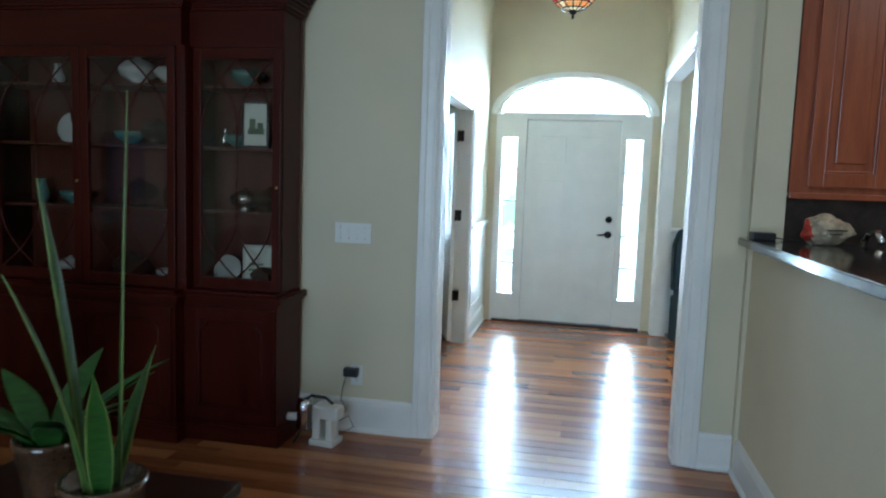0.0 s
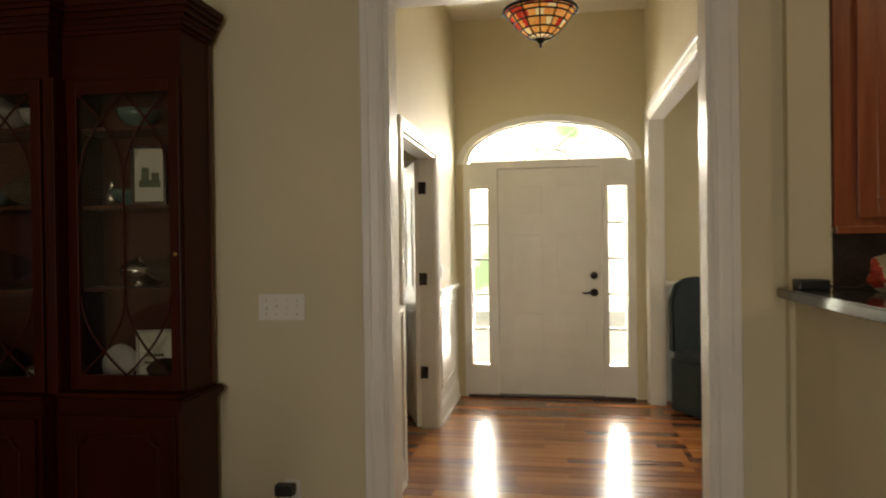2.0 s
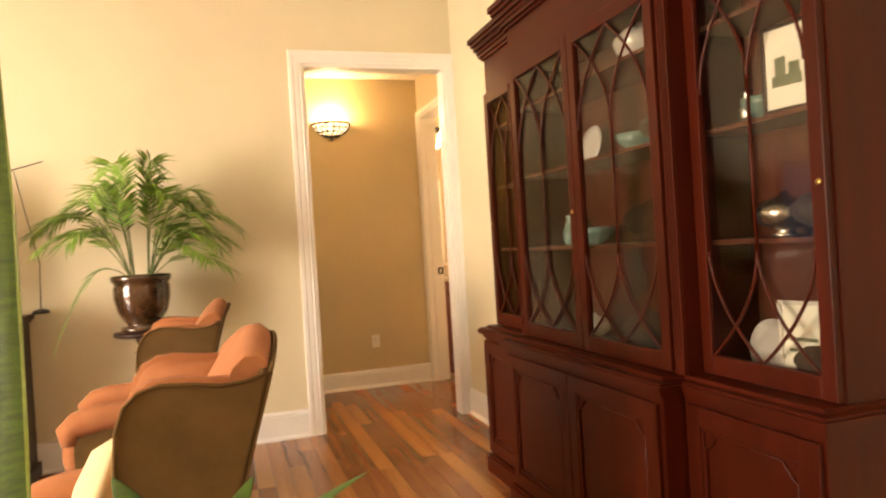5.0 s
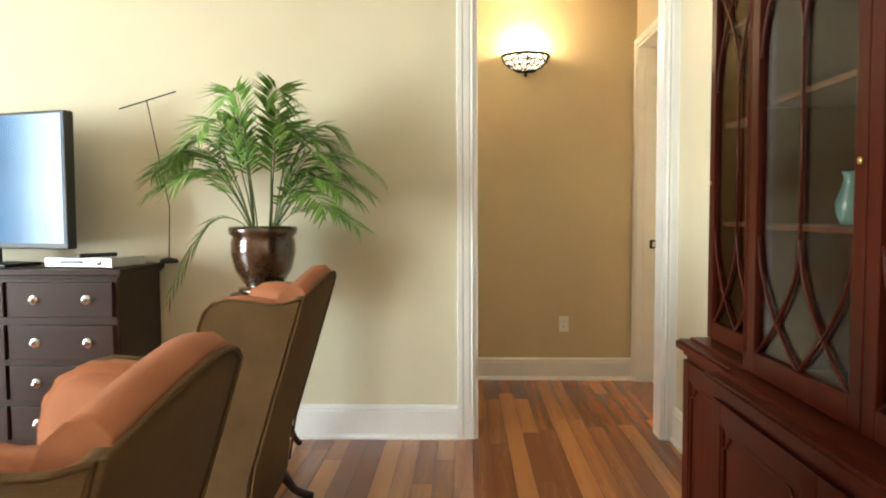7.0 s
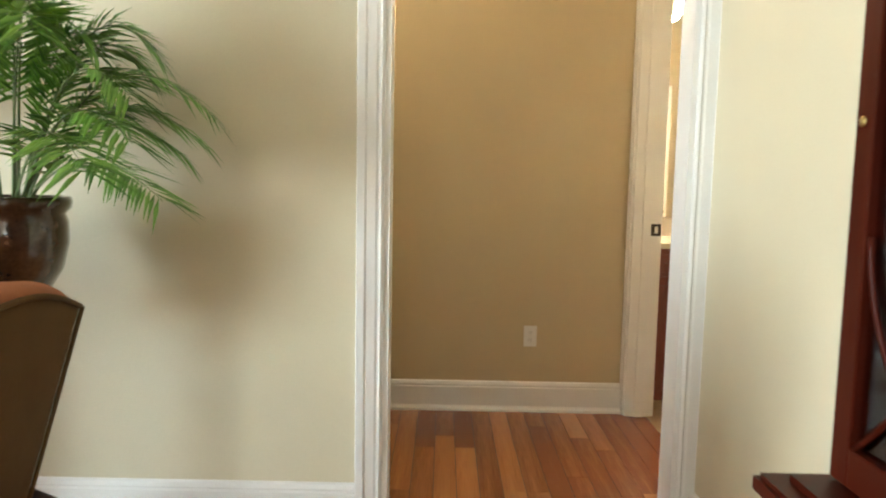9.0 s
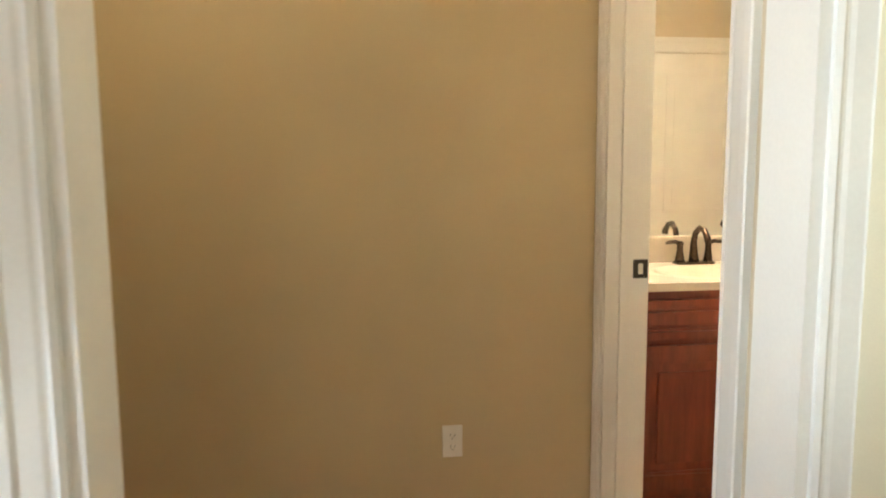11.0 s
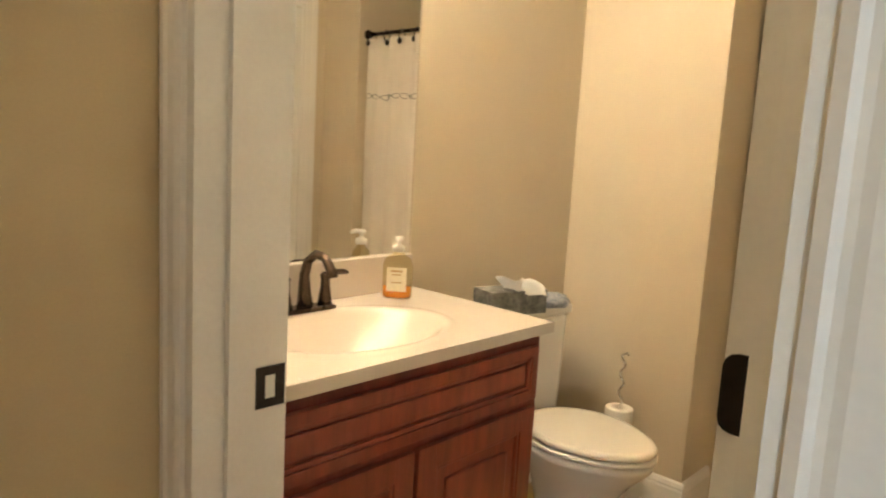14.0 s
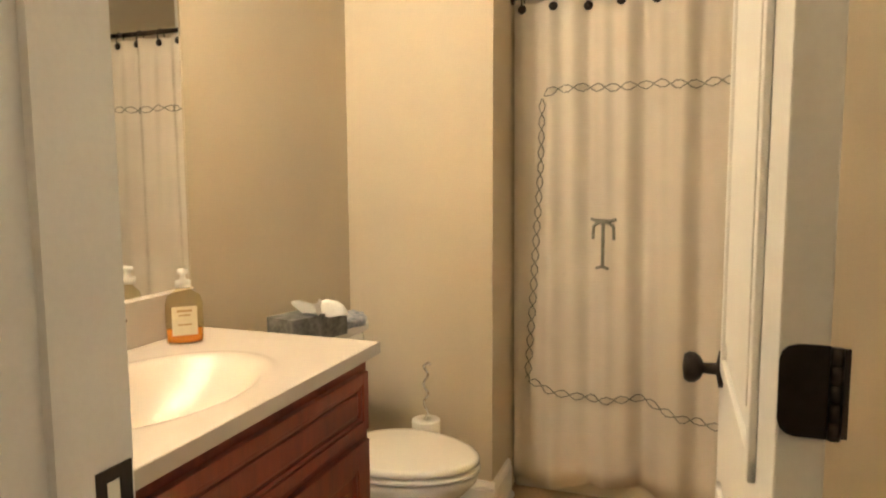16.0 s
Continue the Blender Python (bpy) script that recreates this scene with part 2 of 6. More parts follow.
def casing(name, axis, face, out, u0, u1, top, w=0.1, d=0.022, label="white painted moulded door casing", z0=0.0, wr=None):
    """Moulded trim on three sides of an opening; face: the wall's face, out: +1 or -1, the side it stands on."""
    root = new(name)
    tagged(root, label, "trim", kind="structure")
    prof = [(0.0, 0.0), (0.0, 0.55), (0.1, 0.75), (0.16, 0.6), (0.22, 0.6), (0.3, 0.72), (0.62, 0.8), (0.7, 1.0), (0.96, 1.0), (1.0, 0.85), (1.0, 0.0)]

    def strip(nm, along, widths):
        bm = bmesh.new()
        rings = along
        vs = []
        for (u, z, du, dz), wu in zip(rings, widths):
            row = []
            for p, h in prof:
                uu, zz, dd = u + du * p * wu, z + dz * p * w, face + out * h * d
                row.append(bm.verts.new((uu, dd, zz) if axis == "x" else (dd, uu, zz)))
            vs.append(row)
        for p, q in zip(vs, vs[1:]):
            for i in range(len(prof)):
                j = (i + 1) % len(prof)
                bm.faces.new((p[i], p[j], q[j], q[i]))
        for row in (vs[0], vs[-1]):
            bm.faces.new(row)
        bmesh.ops.recalc_face_normals(bm, faces=bm.faces[:])
        part(nm, bm, WHITE, root)
    strip("casing_side", [(u0, z0, -1, 0), (u0, top, -1, 1)], (w, w))
    strip("casing_side", [(u1, z0, 1, 0), (u1, top, 1, 1)], (wr or w,) * 2)
    strip("casing_head", [(u0, top, -1, 1), (u1, top, 1, 1)], (w, wr or w))
    return root


def baseboard(axis, face, out, u0, u1, h=0.165, d=0.018):
    bm = bmesh.new()
    prof = [(0, 0), (d + 0.012, 0), (d + 0.012, 0.012), (d + 0.004, 0.022), (d, 0.03), (d, h - 0.035), (d - 0.004, h - 0.028), (d - 0.002, h - 0.02), (d - 0.008, h - 0.006), (0, h)]
    pts = [(face + out * a, z) for a, z in prof]
    prism(bm, pts, axis, u0, u1)
    return shell("baseboard", bm, WHITE, "white painted baseboard with moulded top edge", "baseboard")


def jambs(axis, c0, c1, u0, u1, top, t=0.02, stop=True):
    bm = bmesh.new()
    for q in ((u0 - t, u0, 0.0, top), (u1, u1 + t, 0.0, top), (u0 - t, u1 + t, top, top + t)):
        if axis == "x":
            box(bm, q[0], q[1], c0, c1, q[2], q[3])
        else:
            box(bm, c0, c1, q[0], q[1], q[2], q[3])
    return shell("jamb", bm, WHITE, "white painted door jamb lining", "trim")

# ---- structure ----
boxes("ground", mat("lawn", (0.1, 0.14, 0.05), 0.9, var=0.3, scale=3), None, (-300, 300, -300, 300, -0.6, -0.45))
tagged(bpy.data.objects["ground"], "green lawn and pale paving before the house", "ground", kind="structure")
boxes("porch", mat("porch_concrete", (0.7, 0.68, 0.64), 0.8, var=0.1, scale=2, bump=0.2), None, (-4, 5, 7.6, 15.9, -0.44, -0.06))
tagged(bpy.data.objects["porch"], "pale concrete porch slab outside the front door", "porch", kind="structure")

BACK = bpy.data.materials.new("bright_garden_haze")
BACK.use_nodes = True
bn, bl = BACK.node_tree.nodes, BACK.node_tree.links
btc = bn.new("ShaderNodeTexCoord")
bnz = bn.new("ShaderNodeTexNoise")
bnz.inputs["Scale"].default_value, bnz.inputs["Detail"].default_value = 0.9, 6
brp = bn.new("ShaderNodeValToRGB")
brp.color_ramp.elements[0].position, brp.color_ramp.elements[1].position = 0.36, 0.5
brp.color_ramp.elements[0].color, brp.color_ramp.elements[1].color = (0.25, 0.42, 0.24, 1), (1, 1, 1, 1)
bem = bn.new("ShaderNodeEmission")
bem.inputs["Strength"].default_value = 3.2
bl.new(btc.outputs["Object"], bnz.inputs["Vector"])
bl.new(bnz.outputs["Fac"], brp.inputs["Fac"])
bl.new(brp.outputs["Color"], bem.inputs["Color"])
bl.new(bem.outputs[0], bn["Material Output"].inputs["Surface"])
boxes("backdrop", BACK, None, (-25, 25, 16, 16.1, -0.44, 12))
tagged(bpy.data.objects["backdrop"], "bright hazy garden and sky beyond the front door", "backdrop", kind="structure")

FY = 4.08
wall("wall_front_room", "x", FY, FY + 0.14, -4.44, 1.36, 0, 3.4, [(-0.2, 1.1, 0, 2.43)], PAINT, "cream painted living room wall with a cased opening")
wall("wall_column", "x", FY - 0.05, FY + 0.14, 1.36, 1.51, 0, 3.4, [], PAINT, "cream painted wall end beside the kitchen bar")
wall("wall_entry_left", "y", -0.5, -0.385, FY + 0.14, 7.45, 0, 3.4, [(5.21, 6.35, 0, 2.04)], PAINT, "cream entry hall wall with a doorway")
wall("wall_entry_right", "y", 1.295, 1.41, FY + 0.14, 7.45, 0, 3.4, [(4.8, 7.27, 0, 2.42)], PAINT, "cream entry hall wall with a wide cased opening")
wall("wall_left", "y", -4.56, -4.44, -3.2, FY + 0.14, 0, 3.4, [(2.985, 4.02, 0, 2.555)], PAINT, "cream painted living room wall with a tall cased doorway")
wall("wall_back", "x", -3.34, -3.2, -4.56, 4.9, 0, 3.4, [(-2.15, 0.75, 0.1, 3.1)], PAINT, "cream living room wall with a window")
wall("wall_kitchen_side", "y", 4.8, 4.92, -3.2, 7.45, 0, 3.4, [], PAINT, "cream kitchen side wall")
wall("wall_kitchen_back", "x", 4.32, 4.45, 1.51, 4.8, 0, 3.4, [], PAINT, "cream kitchen wall behind the cabinets")
wall("wall_bar", "y", 1.38, 1.5, 0.6, FY - 0.05, 0, 1.16, [], PAINT, "cream half wall below the kitchen bar top")
wall("wall_hall_far", "y", -5.92, -5.8, 1.5, 4.19, 0, 2.8, [], TAN, "tan painted back hall wall with an outlet")
wall("wall_hall_end", "x", 1.38, 1.5, -5.92, -4.56, 0, 2.8, [], TAN, "tan painted end wall of the back hall")
wall("wall_bath_front", "x", 4.19, 4.335, -6.6, -4.44, 0, 2.8, [(-5.755, -4.98, 0, 2.45)], BATHP, "beige bathroom wall with the doorway")
wall("wall_bath_left", "y", -6.6, -6.48, 4.335, 6.256, 0, 2.8, [], BATHP, "beige bathroom wall behind the vanity and mirror")
wall("wall_bath_end", "x", 6.256, 7.4, -6.6, -5.875, 0, 2.8, [], BATHP, "beige wing wall beside the tub alcove")
wall("wall_bath_tub", "x", 7.28, 7.4, -5.875, -4.3, 0, 2.8, [], WHITE, "white tub surround wall")
wall("wall_bath_alcove", "y", -4.76, -4.42, 6.46, 7.28, 0, 2.8, [], BATHP, "beige wing wall at the foot of the tub")
wall("wall_bath_right", "y", -4.42, -4.3, 4.335, 7.28, 0, 2.8, [(5.56, 6.28, 0, 2.21)], BATHP, "beige bathroom side wall")
wall("wall_study_left", "y", -4.3, -4.18, 4.22, 7.45, 0, 3.4, [], PAINT, "cream study wall")

# street front with the arched entry unit
DX0, DX1, DTOP = -0.31, 1.2, 2.1
bm = bmesh.new()
for q in ((-4.3, -1.75, 0, 3.4), (-1.75, -0.7, 0, 0.8), (-1.75, -0.7, 2.15, 3.4), (-0.7, DX0, 0, 3.4), (DX1, 4.92, 0, 3.4)):
    box(bm, q[0], q[1], 7.45, 7.6, q[2], q[3])


def arch(x, w=0.745, h=0.36):
    return DTOP + h * math.sqrt(max(0.0, 1 - ((x - 0.444) / w) ** 2))


N = 40
for i in range(N):
    a, b = DX0 + (DX1 - DX0) * i / N, DX0 + (DX1 - DX0) * (i + 1) / N
    prism(bm, [(a, arch(a)), (b, arch(b)), (b, 3.4), (a, 3.4)], "y", 7.45, 7.6)
shell("wall_street", bm, PAINT, "cream entry wall round the front door and arched window", "wall")

bm = bmesh.new()
box(bm, -5.0, 4.95, -3.34, 7.62, 3.4, 3.5)
shell("ceiling", bm, CEIL, "flat white painted ceiling", "ceiling")
bm = bmesh.new()
box(bm, -6.6, -4.5, 1.38, 7.4, 2.8, 2.88)
shell("ceiling_back_hall", bm, CEIL, "lower white ceiling over back hall and bathroom", "ceiling")
bm = bmesh.new()
prism(bm, [(-4.44, 3.4), (-4.44, 3.27), (-4.425, 3.27), (-4.36, 3.34), (-4.33, 3.385), (-4.33, 3.4)], "y", -3.2, FY)
shell("crown_moulding", bm, WHITE, "white crown moulding under the ceiling", "trim")
bm = bmesh.new()
prism(bm, [(FY, 3.4), (FY, 3.27), (FY - 0.015, 3.27), (FY - 0.08, 3.34), (FY - 0.11, 3.385), (FY - 0.11, 3.4)], "x", -4.33, 1.36)
shell("crown_moulding", bm, WHITE, "white crown moulding under the ceiling", "trim")

# trim round the openings
casing("trim_entry", "x", FY, -1, -0.2, 1.1, 2.43)
jambs("x", FY - 0.004, FY + 0.144, -0.18, 1.08, 2.41)
casing("trim_entry_inner", "x", FY + 0.14, 1, -0.2, 1.1, 2.43)
casing("trim_study", "y", -0.385, 1, 5.21, 6.35, 2.04, 0.085)
jambs("y", -0.504, -0.381, 5.23, 6.33, 2.02)
casing("trim_dining", "y", 1.295, -1, 4.8, 7.27, 2.42, 0.1)
jambs("y", 1.291, 1.414, 4.82, 7.25, 2.4)
casing("trim_back_hall", "y", -4.44, 1, 2.985, 4.02, 2.555, 0.092)
jambs("y", -4.564, -4.436, 3.005, 4.0, 2.535)
casing("trim_back_hall_inner", "y", -4.56, -1, 2.985, 4.02, 2.555, 0.1)
casing("trim_bath", "x", 4.19, -1, -5.755, -4.985, 2.45, 0.043, wr=0.1)
jambs("x", 4.186, 4.339, -5.735, -5.0, 2.43)
bm = bmesh.new()
box(bm, -5.737, -5.724, 4.235, 4.278, 0, 2.43)
box(bm, -5.034, -4.998, 4.25, 4.3, 0, 2.43)
shell("door_stop", bm, WHITE, "white door stop strip on the jamb", "trim")
for a in (("x", FY, -1, -4.42, -0.3, 0.19), ("x", FY, -1, 1.2, 1.38, 0.19), ("y", 1.38, -1, 0.6, FY - 0.02, 0.19), ("y", -4.44, 1, -3.2, 2.892, 0.19), ("y", -5.8, 1, 1.5, 4.185),
          ("x", 6.256, -1, -6.48, -5.86), ("y", -5.875, 1, 6.256, 6.5), ("y", -0.385, 1, 4.24, 5.12), ("y", -0.385, 1, 6.44, 7.44), ("x", 7.45, -1, 1.42, 4.8), ("y", -6.48, 1, 5.34, 6.25)):
    baseboard(*a)

# chair rail and panel moulding in the entry and dining room
for a in (("y", -0.385, 1, 4.24, 5.12), ("y", -0.385, 1, 6.44, 7.44), ("x", 7.45, -1, 1.42, 4.8)):
    bm = bmesh.new()
    prism(bm, [(a[1] + a[2] * d, z) for d, z in ((0, 0.96), (0.012, 0.965), (0.014, 0.985), (0.03, 1.0), (0.034, 1.02), (0.026, 1.03), (0, 1.035))], a[0], a[3], a[4])
    shell("chair_rail", bm, WHITE, "white moulded chair rail along the wall", "trim")
for a, b in ((6.52, 7.36), (4.4, 5.02)):
    bm = bmesh.new()
    for q in ((a, b, 0.26, 0.29), (a, b, 0.86, 0.89), (a, a + 0.03, 0.29, 0.86), (b - 0.03, b, 0.29, 0.86)):
        box(bm, -0.385, -0.371, q[0], q[1], q[2], q[3])
    shell("panel_moulding", bm, WHITE, "white picture frame moulding below chair rail", "trim")
boxes("wainscot", WHITE, None, (1.42, 4.8, 7.44, 7.4495, 0.16, 0.96), (-0.384, -0.379, 6.44, 7.44, 0.16, 0.96), (-0.384, -0.379, 4.24, 5.12, 0.16, 0.96))
tagged(bpy.data.objects["wainscot"], "white painted wainscot below the chair rail", "trim", kind="structure")

# front door unit
door = thing("front_door", (0.0, 7.47, 0.0), "white panelled front door with dark lever and deadbolt", "door")
door["kind"] = "structure"
bm = bmesh.new()
box(bm, 0.003, 0.911, 0.0, 0.045, 0.025, 2.045)
part("leaf", bm, WHITE, door)
for x0, x1 in ((0.11, 0.42), (0.49, 0.8)):
    for z0, z1 in ((0.22, 0.78), (0.92, 1.48), (1.6, 1.92)):
        bm = bmesh.new()
        prism(bm, [(x0, z0), (x1, z0), (x1, z1), (x0, z1)], "y", -0.004, 0.0)
        box(bm, x0 + 0.03, x1 - 0.03, -0.012, -0.004, z0 + 0.03, z1 - 0.03, 0.004)
        part("panel", bm, WHITE, door)
bm = bmesh.new()
lathe(bm, [(0, 0), (0.033, 0), (0.033, 0.012), (0.02, 0.02), (0.018, 0.034), (0, 0.036)], 16)
bm.transform(pose(0.84, 0, 1.085, 90, 0, 0))
part("deadbolt", bm, BRONZE, door, "dark bronze deadbolt")
bm = bmesh.new()
lathe(bm, [(0, 0), (0.035, 0), (0.035, 0.012), (0.014, 0.02), (0.012, 0.05), (0, 0.05)], 16)
bm.transform(pose(0.84, 0, 0.935, 90, 0, 0))
tube(bm, [(0.84, -0.05, 0.935), (0.8, -0.055, 0.938), (0.76, -0.05, 0.93), (0.735, -0.05, 0.936)], [0.009, 0.009, 0.008, 0.006])
part("lever", bm, BRONZE, door, "dark bronze lever handle")

unit = new("entry_frame")
tagged(unit, "white frame of front door, sidelights and fanlight", "door frame", kind="structure")
bm = bmesh.new()
for q in ((DX0, -0.245, 0, 2.1), (-0.085, -0.003, 0, 2.1), (0.917, 0.96, 0, 2.1), (1.125, DX1, 0, 2.1)):
    box(bm, q[0], q[1], 7.44, 7.58, q[2], q[3])
for a, b in ((-0.245, -0.085), (0.96, 1.125)):
    box(bm, a, b, 7.445, 7.58, 0, 0.29)
    box(bm, a, b, 7.445, 7.58, 1.87, 2.1)
box(bm, -0.003, 0.917, 7.445, 7.58, 2.05, 2.1)
for q in ((-0.02, 0.03), (0.89, 0.935)):
    box(bm, q[0], q[1], 7.522, 7.57, 0, 2.06)
box(bm, -0.003, 0.917, 7.522, 7.57, 2.02, 2.06)
part("frame", bm, WHITE, unit)
boxes("threshold", DARKWOOD, unit, (DX0 + 0.03, DX1 - 0.02, 7.4, 7.5, 0.0, 0.022), label="dark wooden door threshold")
bm = bmesh.new()
prof = []
for i in range(41):
    a = math.pi * i / 40
    prof.append((0.444 + 0.745 * math.cos(a), DTOP + 0.36 * math.sin(a)))
inner = [(0.444 + (x - 0.444) * 0.945, DTOP + 0.02 + (z - DTOP) * 0.9) for x, z in prof]
outer = [(0.444 + (x - 0.444) * 1.09, DTOP + (z - DTOP) * 1.16) for x, z in prof]
for i in range(40):
    prism(bm, [prof[i], prof[i + 1], inner[i + 1], inner[i]], "y", 7.47, 7.56)
    prism(bm, [outer[i], outer[i + 1], prof[i + 1], prof[i]], "y", 7.43, 7.45)
box(bm, -0.25, 1.14, 7.46, 7.57, DTOP, DTOP + 0.02)
part("arch_frame", bm, WHITE, unit)
for k in range(1, 8):
    a = math.pi * k / 8
    bm = bmesh.new()
    tube(bm, [(0.444 + 0.2 * math.cos(a), 7.52, DTOP + 0.02 + 0.1 * math.sin(a)), (0.444 + 0.7 * math.cos(a), 7.52, DTOP + 0.02 + 0.32 * math.sin(a))], 0.008, 6)
    part("spoke", bm, WHITE, unit)
bm = bmesh.new()
tube(bm, [(0.444 + 0.2 * math.cos(math.pi * k / 16), 7.52, DTOP + 0.02 + 0.1 * math.sin(math.pi * k / 16)) for k in range(17)], 0.009, 6)
part("hub_arc", bm, WHITE, unit)
bm = bmesh.new()
prism(bm, inner, "y", 7.525, 7.53)
pane = part("pane", bm, GLASS, unit)
pane.visible_shadow = False
for a, b in ((-0.245, -0.085), (0.96, 1.125)):
    for k in range(5):
        z0 = 0.29 + 0.316 * k
        p = boxes("pane", GLASS, unit, (a, b, 7.52, 7.525, z0, z0 + 0.31))
        p.visible_shadow = False
        if k:
            boxes("muntin", WHITE, unit, (a, b, 7.505, 7.54, z0 - 0.012, z0 + 0.008))
    boxes("stop_bead", WHITE, unit, (a, a + 0.012, 7.5, 7.54, 0.29, 1.87), (b - 0.012, b, 7.5, 7.54, 0.29, 1.87))

# study window with blinds
win = new("window_1")
tagged(win, "white framed study window with lowered white slat blinds", "window", kind="structure")
boxes("window_frame", WHITE, win, (-1.75, -1.68, 7.44, 7.58, 0.8, 2.15), (-0.77, -0.7, 7.44, 7.58, 0.8, 2.15), (-1.68, -0.77, 7.44, 7.58, 2.08, 2.15), (-1.68, -0.77, 7.44, 7.58, 0.8, 0.86), (-1.68, -0.77, 7.5, 7.54, 1.45, 1.49))
p = boxes("pane", GLASS, win, (-1.68, -0.77, 7.55, 7.555, 0.86, 2.08))
p.visible_shadow = False
slat = bmesh.new()
box(slat, -1.67, -0.78, -0.022, 0.022, -0.0015, 0.0015)
sm = mesh_of("slat", slat, WHITE)
for k in range(27):
    o = new("slat", sm)
    o.parent = win
    o.matrix_local = pose(0, 7.47, 0.89 + 0.044 * k, 28, 0, 0)

# back window behind the start of the walk
win = new("window_2")
tagged(win, "white framed living room glass door", "window", kind="structure")
boxes("window_frame", WHITE, win, (-2.15, -2.08, -3.32, -3.2, 0.1, 3.1), (0.68, 0.75, -3.32, -3.2, 0.1, 3.1), (-2.08, 0.68, -3.32, -3.2, 3.03, 3.1), (-2.08, 0.68, -3.32, -3.2, 0.1, 0.17), (-0.74, -0.66, -3.3, -3.22, 0.17, 3.03))
for a, b in ((-2.08, -0.74), (-0.66, 0.68)):
    p = boxes("pane", GLASS, win, (a, b, -3.29, -3.285, 0.17, 3.03))
    p.visible_shadow = False

# floors
boxes("subfloor", SUB, None, (-5.8, 4.8, -3.2, 7.5, -0.2, -0.004))
tagged(bpy.data.objects["subfloor"], "dark joints below the wooden floor", "floor", kind="structure")
boxes("floor_bath", GROUT, None, (-6.5, -4.42, 4.3, 7.3, -0.2, -0.001))
tagged(bpy.data.objects["floor_bath"], "beige square bathroom floor tiles", "floor", kind="structure")

# ---- living room things ----
FABRIC = mat("tan_upholstery", (0.12, 0.07, 0.028), 0.95, var=0.12, scale=9, bump=0.5, bscale=300, sheen=0.02, spec=0.1)
PEACH = mat("peach_ribbed_fabric", (0.4, 0.155, 0.075), 0.95, var=0.1, scale=9, bump=0.6, bscale=350, sheen=0.05, spec=0.1)
THROW = mat("beige_throw", (0.55, 0.42, 0.24), 0.95, var=0.15, scale=14, bump=0.6, bscale=200)


def frame_door(name, parent, x0, x1, z0, z1, y, material, st=0.055, th=0.02, raised=True, label=""):
    """A cabinet door facing -y: rails and stiles, a bead and a raised panel."""
    a, b, c, d = x0 + st, x1 - st, z0 + st, z1 - st
    bm = bmesh.new()
    box(bm, x0 + 0.003, x1 - 0.003, y - 0.006, y, z0 + 0.003, z1 - 0.003)
    door_ = part(name, bm, material, parent, label)
    for nm, q in (("stile", (x0, a, z0, z1)), ("stile", (b, x1, z0, z1)), ("rail", (a, b, z0, c)), ("rail", (a, b, d, z1))):
        bm = bmesh.new()
        box(bm, q[0], q[1], y - th, y - 0.006, q[2], q[3], 0.002)
        part(nm, bm, material, door_)
    for q in ((a, a + 0.012, c, d), (b - 0.012, b, c, d), (a + 0.012, b - 0.012, c, c + 0.012), (a + 0.012, b - 0.012, d - 0.012, d)):
        bm = bmesh.new()
        box(bm, q[0], q[1], y - th * 0.8, y - 0.006, q[2], q[3], 0.004)
        part("bead", bm, material, door_)
    if raised:
        bm = bmesh.new()
        i = min(0.045, (d - c) * 0.2)
        box(bm, a + i, b - i, y - th * 0.75, y - 0.006, c + i, d - i, 0.006)
        part("panel", bm, material, door_)
    return door_


# breakfront china cabinet; local front is -y
CX0, CX1, S0, S1 = -1.125, 1.125, -0.62, 0.6
china = thing("china_cabinet", (-2.065, 4.05, 0.0), "tall mahogany breakfront china cabinet with Gothic glazed doors", "china cabinet")
WD, CD = 0.325, 0.405
UW, UC = 0.255, 0.335


def stepped(bm, extra, z0, z1, back=0.0, wd=WD, cd=CD):
    """A slab that follows the stepped front of the cabinet."""
    e = extra
    prism(bm, [(CX0 - e, -back), (CX0 - e, -wd - e), (S0 - e, -wd - e), (S0 - e, -cd - e), (S1 + e, -cd - e), (S1 + e, -wd - e), (CX1 + e, -wd - e), (CX1 + e, -back)], "z", z0, z1)


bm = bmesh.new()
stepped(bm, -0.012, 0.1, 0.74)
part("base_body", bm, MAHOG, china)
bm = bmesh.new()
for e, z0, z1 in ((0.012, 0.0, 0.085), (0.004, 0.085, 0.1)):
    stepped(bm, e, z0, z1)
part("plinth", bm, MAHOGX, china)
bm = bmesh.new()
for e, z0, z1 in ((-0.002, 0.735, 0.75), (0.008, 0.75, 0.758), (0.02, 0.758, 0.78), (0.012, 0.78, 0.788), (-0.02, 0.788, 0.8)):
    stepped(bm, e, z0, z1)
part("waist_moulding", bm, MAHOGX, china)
UZ0, UZ1 = 0.8, 2.245
bm = bmesh.new()
box(bm, CX0 + 0.02, CX1 - 0.02, -0.02, 0.0, UZ0, UZ1)
part("back_panel", bm, INWOOD, china, "warm red-brown cabinet back")
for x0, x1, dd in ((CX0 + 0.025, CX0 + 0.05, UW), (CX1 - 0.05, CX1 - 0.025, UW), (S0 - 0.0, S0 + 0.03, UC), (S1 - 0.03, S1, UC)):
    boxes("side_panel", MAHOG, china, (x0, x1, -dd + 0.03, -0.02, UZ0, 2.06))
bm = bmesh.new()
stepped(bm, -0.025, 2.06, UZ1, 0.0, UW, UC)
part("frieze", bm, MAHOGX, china)
